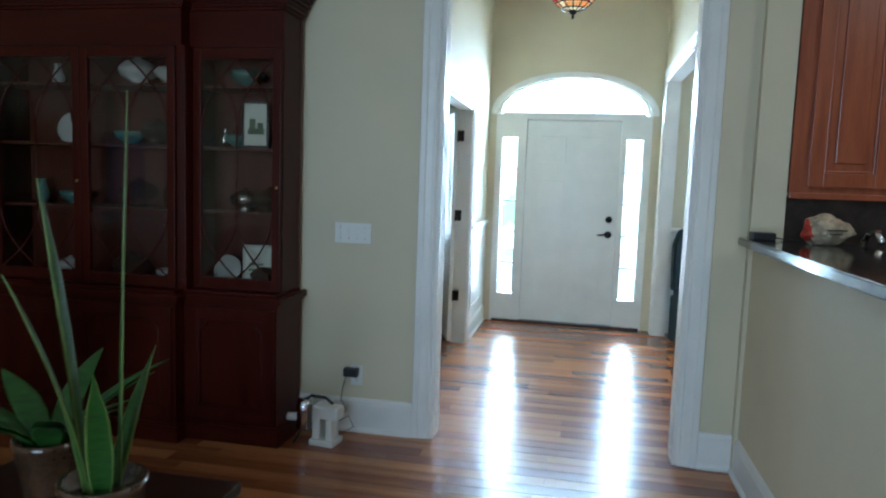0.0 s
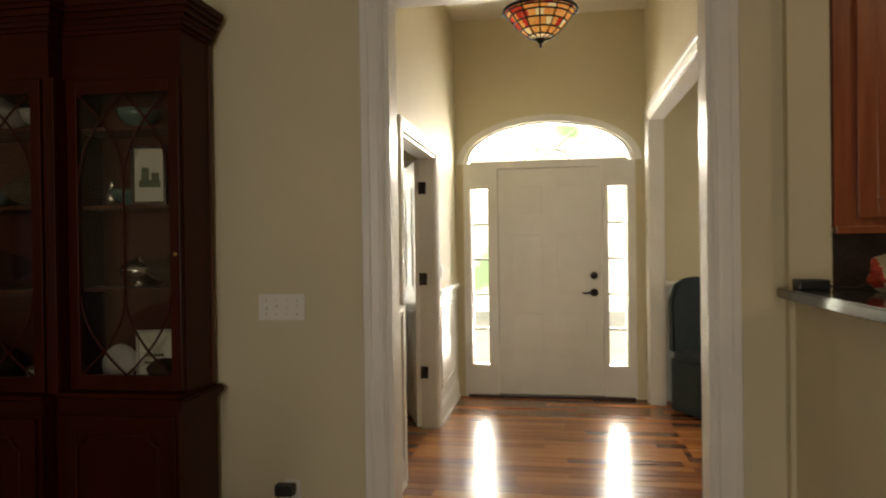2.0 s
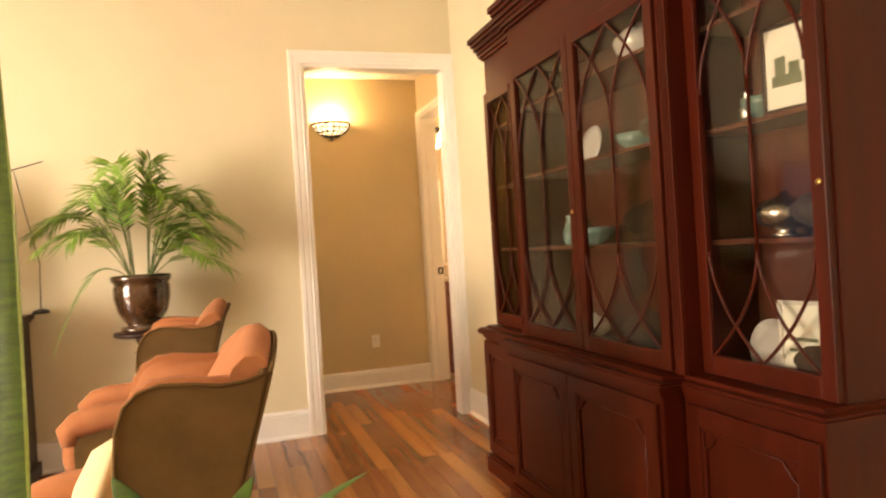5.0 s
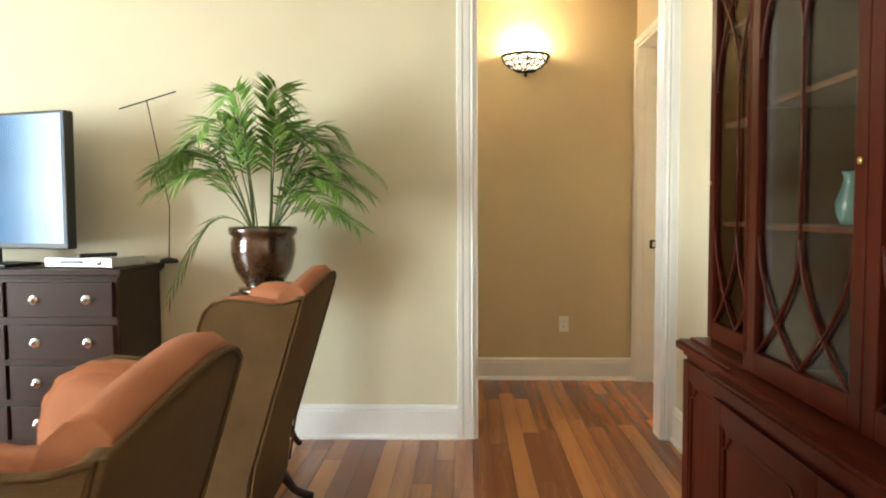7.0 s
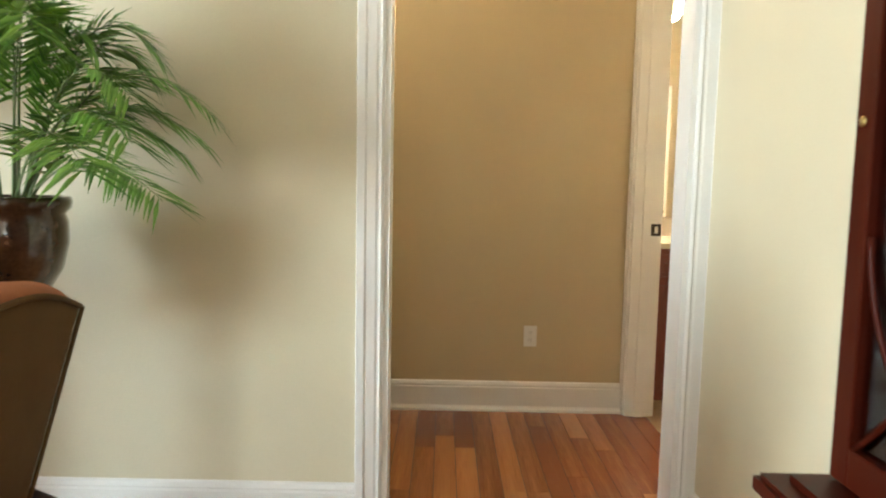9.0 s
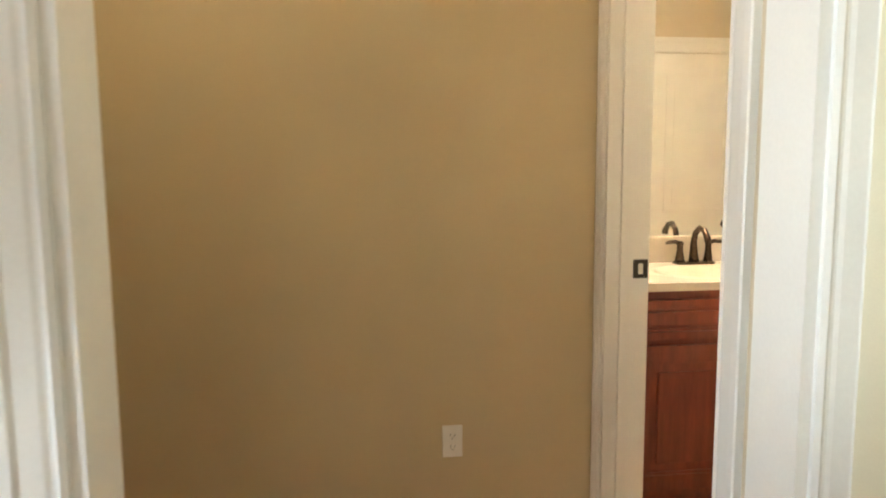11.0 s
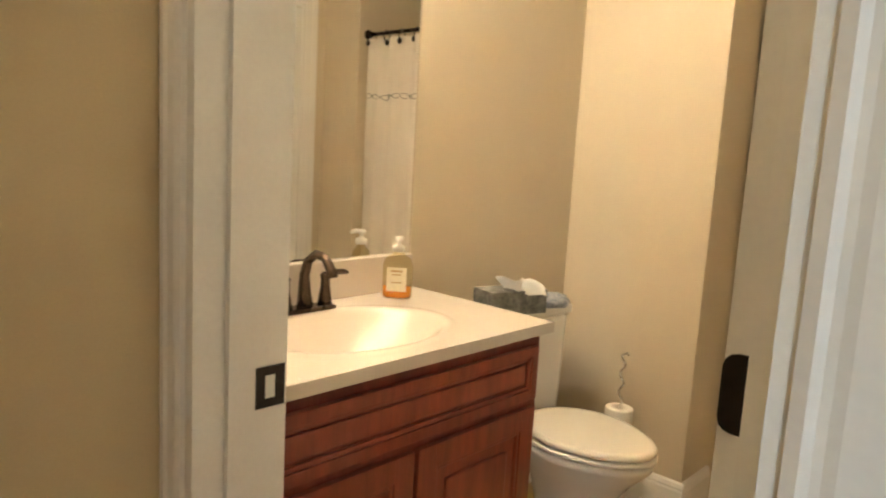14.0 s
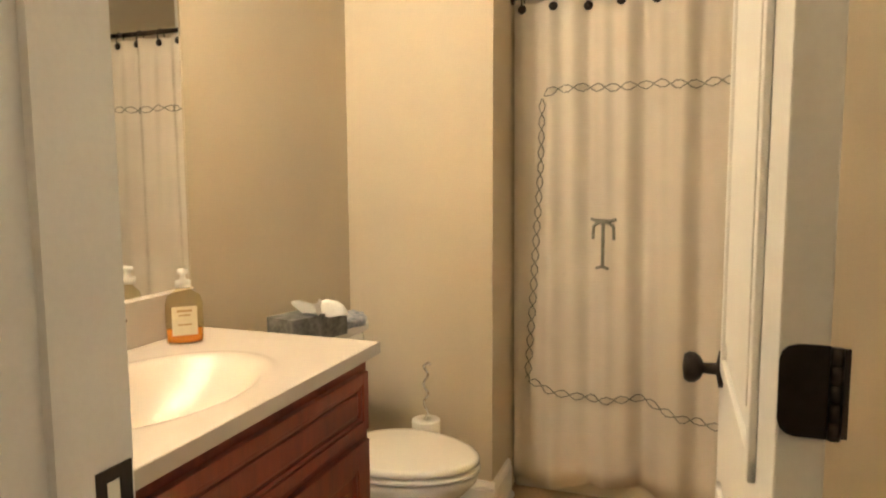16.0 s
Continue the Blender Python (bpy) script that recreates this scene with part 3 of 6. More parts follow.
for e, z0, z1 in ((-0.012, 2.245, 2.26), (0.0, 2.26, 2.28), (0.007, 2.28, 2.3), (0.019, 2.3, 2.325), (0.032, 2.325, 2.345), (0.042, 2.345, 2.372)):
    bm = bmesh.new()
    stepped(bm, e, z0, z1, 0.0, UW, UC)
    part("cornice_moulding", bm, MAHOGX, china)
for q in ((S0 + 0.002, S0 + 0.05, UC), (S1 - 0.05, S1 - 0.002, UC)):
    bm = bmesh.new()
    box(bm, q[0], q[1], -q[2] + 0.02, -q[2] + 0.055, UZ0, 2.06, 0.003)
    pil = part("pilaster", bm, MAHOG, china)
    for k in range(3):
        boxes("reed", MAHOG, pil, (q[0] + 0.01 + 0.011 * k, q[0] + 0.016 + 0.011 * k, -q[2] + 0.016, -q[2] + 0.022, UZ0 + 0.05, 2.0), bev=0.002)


def glazed(x0, x1, y):
    """A glazed door with interlaced Gothic bars."""
    z0, z1, st = UZ0 + 0.005, 2.055, 0.045
    bm = bmesh.new()
    for q in ((x0, x0 + st, z0, z1), (x1 - st, x1, z0, z1), (x0 + st, x1 - st, z0, z0 + 0.06), (x0 + st, x1 - st, z1 - 0.055, z1)):
        box(bm, q[0], q[1], y - 0.025, y, q[2], q[3], 0.003)
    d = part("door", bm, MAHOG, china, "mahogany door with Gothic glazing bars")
    a, b, c, e = x0 + st, x1 - st, z0 + 0.06, z1 - 0.055
    w, h = b - a, e - c
    mid = (a + b) / 2

    def bar(f):
        b2 = bmesh.new()
        tube(b2, [(x, y - 0.018, z) for x, z in f], 0.005, 6)
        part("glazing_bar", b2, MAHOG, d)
    s = 14
    for sg in (1, -1):
        # curved lancets: from the middle bar outward to the frame and from the frame inward to the top
        bar([(mid + sg * (w / 2 - 0.004) * (k / s) ** 1.9, e - 0.3 * h + 0.3 * h * (k / s)) for k in range(s + 1)])
        bar([(mid + sg * (w / 2 - 0.004) * (1 - (k / s) ** 1.9), e - 0.3 * h + 0.3 * h * (k / s)) for k in range(s + 1)])
        bar([(mid + sg * (w / 2 - 0.004) * (k / s) ** 1.9, c + 0.28 * h - 0.28 * h * (k / s)) for k in range(s + 1)])
        bar([(mid + sg * (w / 2 - 0.004) * (1 - (k / s) ** 1.9), c + 0.28 * h - 0.28 * h * (k / s)) for k in range(s + 1)])
    bar([(mid, c + 0.28 * h), (mid, e - 0.3 * h)])
    p = boxes("pane", CABGLASS, d, (a, b, y - 0.012, y - 0.009, c, e))
    p.visible_shadow = False
    return d


glazed(CX0 + 0.03, S0 - 0.004, -UW + 0.03)
glazed(S0 + 0.055, -0.012, -UC + 0.035)
glazed(-0.008, S1 - 0.055, -UC + 0.035)
glazed(S1 + 0.004, CX1 - 0.03, -UW + 0.03)
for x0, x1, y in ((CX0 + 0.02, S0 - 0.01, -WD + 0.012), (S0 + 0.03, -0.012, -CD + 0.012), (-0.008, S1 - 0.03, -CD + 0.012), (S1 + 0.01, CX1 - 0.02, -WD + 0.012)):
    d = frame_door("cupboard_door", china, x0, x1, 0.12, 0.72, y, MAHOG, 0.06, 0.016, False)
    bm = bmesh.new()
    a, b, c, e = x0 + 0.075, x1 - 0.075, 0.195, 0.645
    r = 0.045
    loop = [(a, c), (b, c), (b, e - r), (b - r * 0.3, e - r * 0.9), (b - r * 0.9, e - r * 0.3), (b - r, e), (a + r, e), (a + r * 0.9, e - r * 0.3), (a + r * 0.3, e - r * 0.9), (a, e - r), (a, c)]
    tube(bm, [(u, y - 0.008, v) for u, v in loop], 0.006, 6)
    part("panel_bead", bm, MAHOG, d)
for k, z in enumerate((1.2, 1.54, 1.86)):
    boxes("shelf", INWOOD, china, (CX0 + 0.05, S0, -UW + 0.05, -0.02, z, z + 0.014), (S0 + 0.03, S1 - 0.03, -UC + 0.06, -0.02, z, z + 0.014), (S1, CX1 - 0.05, -UW + 0.05, -0.02, z, z + 0.014))
for x, y in ((-0.03, -UC + 0.006), (CX1 - 0.05, -UW + 0.004), (CX0 + 0.05, -UW + 0.004)):
    bm = bmesh.new()
    lathe(bm, [(0, 0), (0.008, 0), (0.008, 0.002), (0.003, 0.003), (0, 0.003)], 10)
    bm.transform(pose(x, y, 1.35, 90, 0, 0))
    part("escutcheon", bm, mat("old_brass", (0.5, 0.35, 0.12), 0.3, metal=0.9), china)

CHINA = mat("white_china", (0.55, 0.53, 0.48), 0.15, var=0.05, coat=0.4)
GREENCH = mat("green_china", (0.12, 0.22, 0.19), 0.15, var=0.2, scale=20, coat=0.4)
SILVER = mat("silver_plate", (0.55, 0.53, 0.5), 0.18, metal=0.95, var=0.08, scale=15)
CRYSTAL = glass("cut_glass", (0.8, 0.86, 0.86), 0.05)
BASKET = mat("dark_basket", (0.06, 0.035, 0.02), 0.8, var=0.3, scale=60, bump=0.8, bscale=120)
BOWL = [(0, 0), (0.035, 0), (0.035, 0.008), (0.05, 0.015), (0.085, 0.045), (0.1, 0.08), (0.094, 0.08), (0.08, 0.05), (0, 0.02)]
PLATE = [(0, 0), (0.05, 0), (0.07, 0.006), (0.11, 0.016), (0.108, 0.02), (0.06, 0.01), (0, 0.008)]
VASE = [(0, 0), (0.03, 0), (0.045, 0.03), (0.05, 0.07), (0.03, 0.12), (0.024, 0.15), (0.034, 0.17), (0.028, 0.168), (0.02, 0.15), (0, 0.14)]
TUREEN = [(0, 0), (0.05, 0), (0.05, 0.01), (0.03, 0.02), (0.09, 0.05), (0.105, 0.085), (0.1, 0.1), (0.07, 0.13), (0.02, 0.145), (0.015, 0.16), (0, 0.165)]


def vessel(name, prof, material, x, z, y, s, label, cat, upright=False):
    bm = bmesh.new()
    lathe(bm, [(r * s, h * s) for r, h in prof], 20)
    if upright:
        bm.transform(Matrix.Translation((0, 0, 0.11 * s)) @ pose(0, 0, 0, 78, 0, 0))
    ob = part(name, bm, material, None)
    ob.location = (-2.065 + x, 4.05 + y, z)
    return tagged(ob, label, cat)


for x, z, pr, m, s, lb, ct, up in (
        (0.85, 1.875, BOWL, GREENCH, 0.95, "pale green china bowl on the cabinet shelf", "bowl", 0), (0.72, 1.555, VASE, SILVER, 0.6, "small silver salt cellar on the shelf", "vase", 0),
        (0.84, 1.215, TUREEN, SILVER, 0.8, "silver teapot on the cabinet shelf", "teapot", 0), (0.98, 1.215, TUREEN, BASKET, 0.85, "dark woven basket on the shelf", "basket", 0),
        (0.72, 0.802, PLATE, CHINA, 0.75, "white plate leaning in the cabinet", "plate", 1), (0.97, 0.802, TUREEN, BASKET, 0.9, "low wicker basket in the cabinet bottom", "basket", 0),
        (0.2, 1.215, TUREEN, CRYSTAL, 1.0, "cut glass tureen on the shelf", "tureen", 0), (0.4, 1.215, VASE, CRYSTAL, 1.0, "clear cut glass vase on the shelf", "vase", 0),
        (-0.2, 1.215, BOWL, GREENCH, 0.9, "dark green bowl on the shelf", "bowl", 0), (-0.42, 1.215, VASE, GREENCH, 0.8, "green glazed vase on the shelf", "vase", 0),
        (0.15, 1.555, BOWL, GREENCH, 0.9, "blue-green bowl on the middle shelf", "bowl", 0), (0.32, 1.555, TUREEN, BASKET, 0.9, "dark lidded dish on the shelf", "dish", 0),
        (-0.25, 1.555, PLATE, CHINA, 0.8, "white plate standing on the shelf", "plate", 1), (0.2, 1.875, TUREEN, CHINA, 1.0, "white china tureen on the top shelf", "tureen", 0),
        (0.42, 1.875, BOWL, CHINA, 1.1, "white china bowl on the top shelf", "bowl", 0), (-0.3, 1.875, VASE, CHINA, 0.7, "small white jug on the top shelf", "jug", 0),
        (0.8, 1.555, BOWL, GREENCH, 0.8, "pale green low dish on the shelf", "dish", 0),
        (-0.85, 1.215, VASE, CHINA, 0.6, "small white vase on the shelf", "vase", 0), (-0.85, 1.875, BOWL, CHINA, 0.9, "white bowl on the wing shelf", "bowl", 0),
        (0.15, 0.802, TUREEN, BASKET, 1.0, "brown lidded pot in the cabinet", "pot", 0), (0.4, 0.802, BOWL, CHINA, 0.9, "white bowl in the cabinet bottom", "bowl", 0),
        (-0.25, 0.802, TUREEN, CHINA, 0.7, "white covered dish in the cabinet", "dish", 0), (-0.85, 0.802, BOWL, SILVER, 0.9, "silver bowl in the cabinet bottom", "bowl", 0)):
    vessel("china_piece" if ct not in ("basket", "teapot", "vase", "bowl", "plate") else ct, pr, m, x, z, -0.127 if up == 0 else -0.085, s, lb, ct, bool(up))
PAPER = mat("picture_paper", (0.72, 0.72, 0.6), 0.7, var=0.08, scale=12)
SKETCH = mat("sketch_ink", (0.16, 0.2, 0.12), 0.8, var=0.3, scale=30)
for x, z, w, h, lb in ((0.96, 1.555, 0.14, 0.24, "small framed green landscape picture on the shelf"), (0.98, 0.802, 0.16, 0.24, "white framed card leaning in the cabinet")):
    pf = thing("picture_frame", (-2.065 + x - 0.04, 3.875, z), lb, "picture", turn=12)
    fb = bmesh.new()
    for q in ((-w / 2, -w / 2 + 0.012, 0, h), (w / 2 - 0.012, w / 2, 0, h), (-w / 2, w / 2, 0, 0.012), (-w / 2, w / 2, h - 0.012, h)):
        box(fb, q[0], q[1], -0.008, 0.008, q[2], q[3], 0.002)
    part("frame", fb, DARKWOOD if z > 1 else CHINA, pf)
    boxes("print", PAPER, pf, (-w / 2 + 0.01, w / 2 - 0.01, -0.003, 0.003, 0.01, h - 0.01))
    fb = bmesh.new()
    if z > 1:
        box(fb, -0.04, 0.045, -0.005, -0.003, 0.07, 0.1)
        box(fb, -0.03, 0.0, -0.0052, -0.003, 0.1, 0.15)
        box(fb, 0.01, 0.04, -0.0054, -0.003, 0.09, 0.13)
        part("drawing", fb, SKETCH, pf)
    else:
        box(fb, -0.05, 0.05, -0.005, -0.003, 0.1, 0.11)
        box(fb, -0.05, 0.03, -0.005, -0.003, 0.13, 0.14)
        part("lettering", fb, SKETCH, pf)


# wing armchairs
def armchair(at, turn, label):
    """Local front is -y; the back reclines towards +y and its top swells between two wings."""
    ch = thing("armchair", at, label, "armchair", "tan and peach armchairs", turn)

    def lean(z):
        return 0.36 - 0.3 * (0.95 - z) if z > 0.3 else 0.165 - 0.1 * (0.3 - z)

    def crown(x):
        return 0.952 + 0.072 * max(0.0, math.cos(math.pi * x / 0.64)) ** 1.1

    def loft(nm, prof, material, x0, x1, n=28):
        b = bmesh.new()
        rows = [[b.verts.new((x, y, z)) for y, z in prof(x)] for x in (x0 + (x1 - x0) * i / n for i in range(n + 1))]
        for p, q in zip(rows, rows[1:]):
            for k in range(len(p)):
                j = (k + 1) % len(p)
                b.faces.new((p[k], p[j], q[j], q[k])).smooth = True
        b.faces.new(rows[0])
        b.faces.new(rows[-1])
        bmesh.ops.recalc_face_normals(b, faces=b.faces[:])
        return part(nm, b, material, ch)

    def outer(x):
        h, bow = crown(x), 0.03 * math.cos(math.pi * x / 0.66)
        zs = (0.13, 0.3, 0.5, 0.7, h - 0.06, h - 0.01)
        return [(lean(z) + bow, z) for z in zs] + [(lean(z) + bow - 0.03, z) for z in zs[::-1]]

    def inner(x):
        h, bow, puff = crown(x), 0.03 * math.cos(math.pi * x / 0.66), 0.05 * math.cos(math.pi * x / 0.6)
        pts = [(lean(h) + bow - 0.012, h - 0.02), (lean(h) + bow - 0.012, h + 0.004), (lean(h) + bow - 0.035, h + 0.024), (lean(h) + bow - 0.07, h + 0.022), (lean(h) + bow - 0.1, h - 0.005)]
        return pts + [(lean(z) - 0.1 - puff, z) for z in (0.85, 0.7, 0.55, 0.4)] + [(lean(0.4) - 0.02, 0.38), (lean(0.7) + bow - 0.03, 0.7)]
    loft("outer_back", outer, FABRIC, -0.3, 0.3)
    loft("inner_back", inner, PEACH, -0.27, 0.27)
    edge = [(x, lean(crown(x)) + 0.03 * math.cos(math.pi * x / 0.66), crown(x) - 0.006) for x in (-0.3 + 0.6 * i / 28 for i in range(29))]
    b = bmesh.new()
    tube(b, edge, 0.006, 6)
    part("piping", b, FABRIC, ch, "corded seam")
    side = [(lean(0.952), 0.952), (0.3, 0.935), (0.24, 0.932), (0.17, 0.944), (0.1, 0.95), (0.05, 0.938), (0.015, 0.905), (-0.005, 0.85), (-0.012, 0.76), (-0.005, 0.66), (0.005, 0.5), (0.0, 0.14), (lean(0.14), 0.14), (lean(0.3), 0.3), (lean(0.6), 0.6)]
    for sg in (1, -1):
        b = bmesh.new()
        prism(b, side, "x", sg * 0.285, sg * 0.312)
        bmesh.ops.bevel(b, geom=b.edges[:], offset=0.005, segments=2, affect="EDGES")
        part("wing", b, FABRIC, ch)
        b = bmesh.new()
        prism(b, [(y - 0.004 if y < 0.02 else y - 0.03 if y > 0.31 else y, z + 0.008 if z > 0.6 else max(z, 0.3)) for y, z in side], "x", sg * 0.2, sg * 0.288)
        bmesh.ops.bevel(b, geom=b.edges[:], offset=0.02, segments=3, affect="EDGES")
        for f in b.faces:
            f.smooth = True
        part("inner_wing", b, PEACH, ch)
        b = bmesh.new()
        tube(b, [(sg * 0.3125, y, z) for y, z in side[:11]], 0.005, 6)
        part("piping", b, FABRIC, ch, "corded seam")
        b = bmesh.new()
        tube(b, [(sg * 0.306, lean(z) + 0.008, z) for z in (0.95, 0.75, 0.55, 0.35, 0.16)], 0.005, 6)
        part("piping", b, FABRIC, ch, "corded seam")
        b = bmesh.new()
        prism(b, [(-0.01, 0.14), (-0.01, 0.56), (-0.23, 0.55), (-0.28, 0.52), (-0.29, 0.44), (-0.28, 0.14)], "x", sg * 0.215, sg * 0.295)
        bmesh.ops.bevel(b, geom=b.edges[:], offset=0.012, segments=2, affect="EDGES")
        part("arm_panel", b, FABRIC, ch)
        b = bmesh.new()
        tube(b, [(sg * 0.255, 0.06, 0.575), (sg * 0.258, -0.1, 0.57), (sg * 0.265, -0.2, 0.565), (sg * 0.268, -0.27, 0.55), (sg * 0.268, -0.31, 0.52), (sg * 0.268, -0.31, 0.46)], [0.058, 0.06, 0.062, 0.06, 0.052, 0.03], 16)
        part("arm", b, PEACH, ch)
    b = bmesh.new()
    box(b, -0.205, 0.205, -0.36, 0.1, 0.31, 0.47, 0.05)
    for f in b.faces:
        f.smooth = True
    part("seat_cushion", b, PEACH, ch)
    boxes("seat_frame", FABRIC, ch, (-0.28, 0.28, -0.3, 0.14, 0.13, 0.31), bev=0.02)
    for x in (-0.25, 0.25):
        for y, dy in ((-0.25, -0.04), (0.12, 0.12)):
            b = bmesh.new()
            tube(b, [(x, y, 0.15), (x, y + dy * 0.25, 0.1), (x, y + dy * 0.6, 0.045), (x, y + dy, 0.022), (x, y + dy * 1.3, 0.02)], [0.03, 0.024, 0.018, 0.021, 0.014], 10)
            part("foot", b, DARKWOOD, ch, "dark carved wooden foot")
    return ch


armchair((-3.36, 2.0, 0), 1, "tan upholstered wing armchair with peach ribbed inner back")
armchair((-1.785, 2.115, 0), 3, "tan and peach wing armchair draped with a beige throw")
b = bmesh.new()
rows = []
for i in range(13):
    f = i / 12
    row = []
    for k in range(19):
        g = k / 18
        # hangs from inside the arm, over its top, and down outside
        if g < 0.35:
            x, z = -0.2 + 0.17 * (g / 0.35), 0.5 + 0.17 * (g / 0.35)
        elif g < 0.5:
            x, z = -0.03 + 0.05 * ((g - 0.35) / 0.15), 0.67
        else:
            x, z = 0.035 + 0.02 * math.sin(g * 9), 0.66 - 0.55 * (g - 0.5) / 0.5
        wob = 0.012 * math.sin(f * 19 + g * 3) * (0.3 + g)
        row.append(b.verts.new((-1.53 + x + wob + 0.015 * f, 1.81 + 0.27 * f + 0.02 * math.sin(g * 5), z - 0.012 + 0.008 * math.sin(f * 13 + g * 4))))
    rows.append(row)
for p, q in zip(rows, rows[1:]):
    for k in range(18):
        b.faces.new((p[k], p[k + 1], q[k + 1], q[k])).smooth = True
ob = part("throw_blanket", b, THROW, None)
tagged(ob, "beige throw draped over the armchair arm", "blanket")
md = ob.modifiers.new("thick", "SOLIDIFY")
md.thickness = 0.008
b = bmesh.new()
lathe(b, [(0, -0.07), (0.1, -0.06), (0.15, -0.015), (0.16, 0), (0.15, 0.015), (0.1, 0.06), (0, 0.07)], 20)
for v in b.verts:
    m_ = max(abs(v.co.x), abs(v.co.y)) or 1
    r_ = math.hypot(v.co.x, v.co.y)
    v.co.x, v.co.y = v.co.x * (1 + 0.2 * (r_ / m_ - 1)), v.co.y * (1 + 0.2 * (r_ / m_ - 1))
ob = part("cushion", b, mat("cream_cushion", (0.66, 0.56, 0.34), 0.9, var=0.1, bump=0.4, bscale=250), None)
ob.matrix_world = pose(-1.81, 2.03, 0.615, 68, 0, 3)
tagged(ob, "cream square cushion on the armchair seat", "cushion")

# plant stand, pot and palm
stand = thing("plant_stand", (-4.1, 1.925, 0), "dark turned wooden pedestal plant stand", "plant stand")
b = bmesh.new()
lathe(b, [(0, 0.82), (0.13, 0.82), (0.165, 0.828), (0.17, 0.84), (0.165, 0.85), (0.0, 0.85)], 32)
part("top", b, DARKWOOD, stand)
b = bmesh.new()
lathe(b, [(0, 0.2), (0.045, 0.2), (0.05, 0.24), (0.03, 0.27), (0.028, 0.35), (0.04, 0.42), (0.045, 0.5), (0.028, 0.58), (0.026, 0.68), (0.04, 0.7), (0.025, 0.74), (0.05, 0.8), (0.06, 0.822), (0, 0.822)], 20)
part("column", b, DARKWOOD, stand)
for k in range(3):
    a = 2 * math.pi * k / 3 + 0.5
    b = bmesh.new()
    tube(b, [(0.03 * math.cos(a), 0.03 * math.sin(a), 0.27), (0.12 * math.cos(a), 0.12 * math.sin(a), 0.2), (0.19 * math.cos(a), 0.19 * math.sin(a), 0.06), (0.23 * math.cos(a), 0.23 * math.sin(a), 0.015)], [0.025, 0.022, 0.017, 0.014], 8)
    part("leg", b, DARKWOOD, stand)
GLAZE = mat("brown_glaze", (0.085, 0.043, 0.022), 0.14, var=0.3, scale=10, coat=0.7)
pot = thing("potted_palm", (-4.1, 1.925, 0.85), "green parlour palm in a glossy brown glazed pot", "potted plant")
b = bmesh.new()
lathe(b, [(0, 0), (0.1, 0), (0.125, 0.012), (0.125, 0.03), (0.09, 0.035), (0.09, 0.05), (0.105, 0.06), (0.14, 0.12), (0.158, 0.2), (0.158, 0.26), (0.15, 0.285), (0.165, 0.3), (0.17, 0.32), (0.165, 0.335), (0.148, 0.335), (0.14, 0.29), (0, 0.285)], 36)
part("pot", b, GLAZE, pot)
LEAF = mat("palm_leaf", (0.2, 0.4, 0.06), 0.5, var=0.3, scale=6, alt=(0.08, 0.19, 0.025), island=0.5)
STEM = mat("palm_stem", (0.12, 0.18, 0.05), 0.5, var=0.2, scale=20)
rp = random.Random(3)
for k in range(26):
    az = rp.choice((1.5, -1.5)) + rp.uniform(-0.95, 0.95)
    if k < 6:
        az = (-1.35, 0.9, 1.65, 1.3, -1.75, -0.9)[k]
    spread = rp.uniform(0.26, 0.54) if k % 3 else rp.uniform(0.08, 0.24)
    top = rp.uniform(0.16, 0.48) if k % 3 else rp.uniform(0.38, 0.6)
    if k < 5:
        spread, top = ((0.42, 0.06), (0.46, 0.12), (0.54, 0.32), (0.48, 0.05), (0.56, 0.34))[k]
    cx, cy = math.cos(az), math.sin(az)
    if cx < -0.2:
        spread = min(spread, 0.26 / max(0.4, -cx))
    s, pts = 16, []
    for i in range(s + 1):
        f = i / s
        r = 0.05 + spread * f ** 1.25
        z = 0.29 + (top + 0.14) * math.sin(min(f * 1.9, math.pi / 2 + 0.62 * f)) - spread * 0.7 * max(0, f - 0.45) ** 1.5 - (0.42 * f ** 2.4 if k == 0 else 0)
        pts.append(Vector((cx * r, cy * r, z)))
    b = bmesh.new()
    tube(b, pts, [0.0045 * (1 - 0.8 * i / s) for i in range(s + 1)], 4)
    part("stem", b, STEM, pot)
    b = bmesh.new()
    for i in range(14, 46, 1 if k else 2):
        f = i / 46
        j = f * s
        p = pts[int(j)].lerp(pts[min(s, int(j) + 1)], j - int(j))
        d = (pts[min(s, int(j) + 1)] - pts[int(j)]).normalized()
        side = d.cross(Vector((0, 0, 1))).normalized()
        ln = 0.17 * math.sin(math.pi * min(1, 0.12 + 0.9 * (f - 0.2))) ** 0.7 + 0.03
        for sg in (1, -1):
            w = (0.0055 if k else 0.011) + 0.002 * rp.random()
            out = (side * sg * 0.82 + d * 0.6 + Vector((0, 0, rp.uniform(-0.1, 0.2)))).normalized()
            droop = Vector((0, 0, -0.25 * ln))
            up = out.cross(d).normalized()
            wd = up.cross(out).normalized() * w
            v = [b.verts.new(p), b.verts.new(p + out * ln * 0.4 + wd + droop * 0.2), b.verts.new(p + out * ln + droop), b.verts.new(p + out * ln * 0.4 - wd + droop * 0.2), b.verts.new(p + out * ln * 0.42 + droop * 0.2 + up * 0.002)]
            for q in ((0, 1, 4), (1, 2, 4), (2, 3, 4), (3, 0, 4)):
                b.faces.new([v[t_] for t_ in q])
    part("frond", b, LEAF, pot)

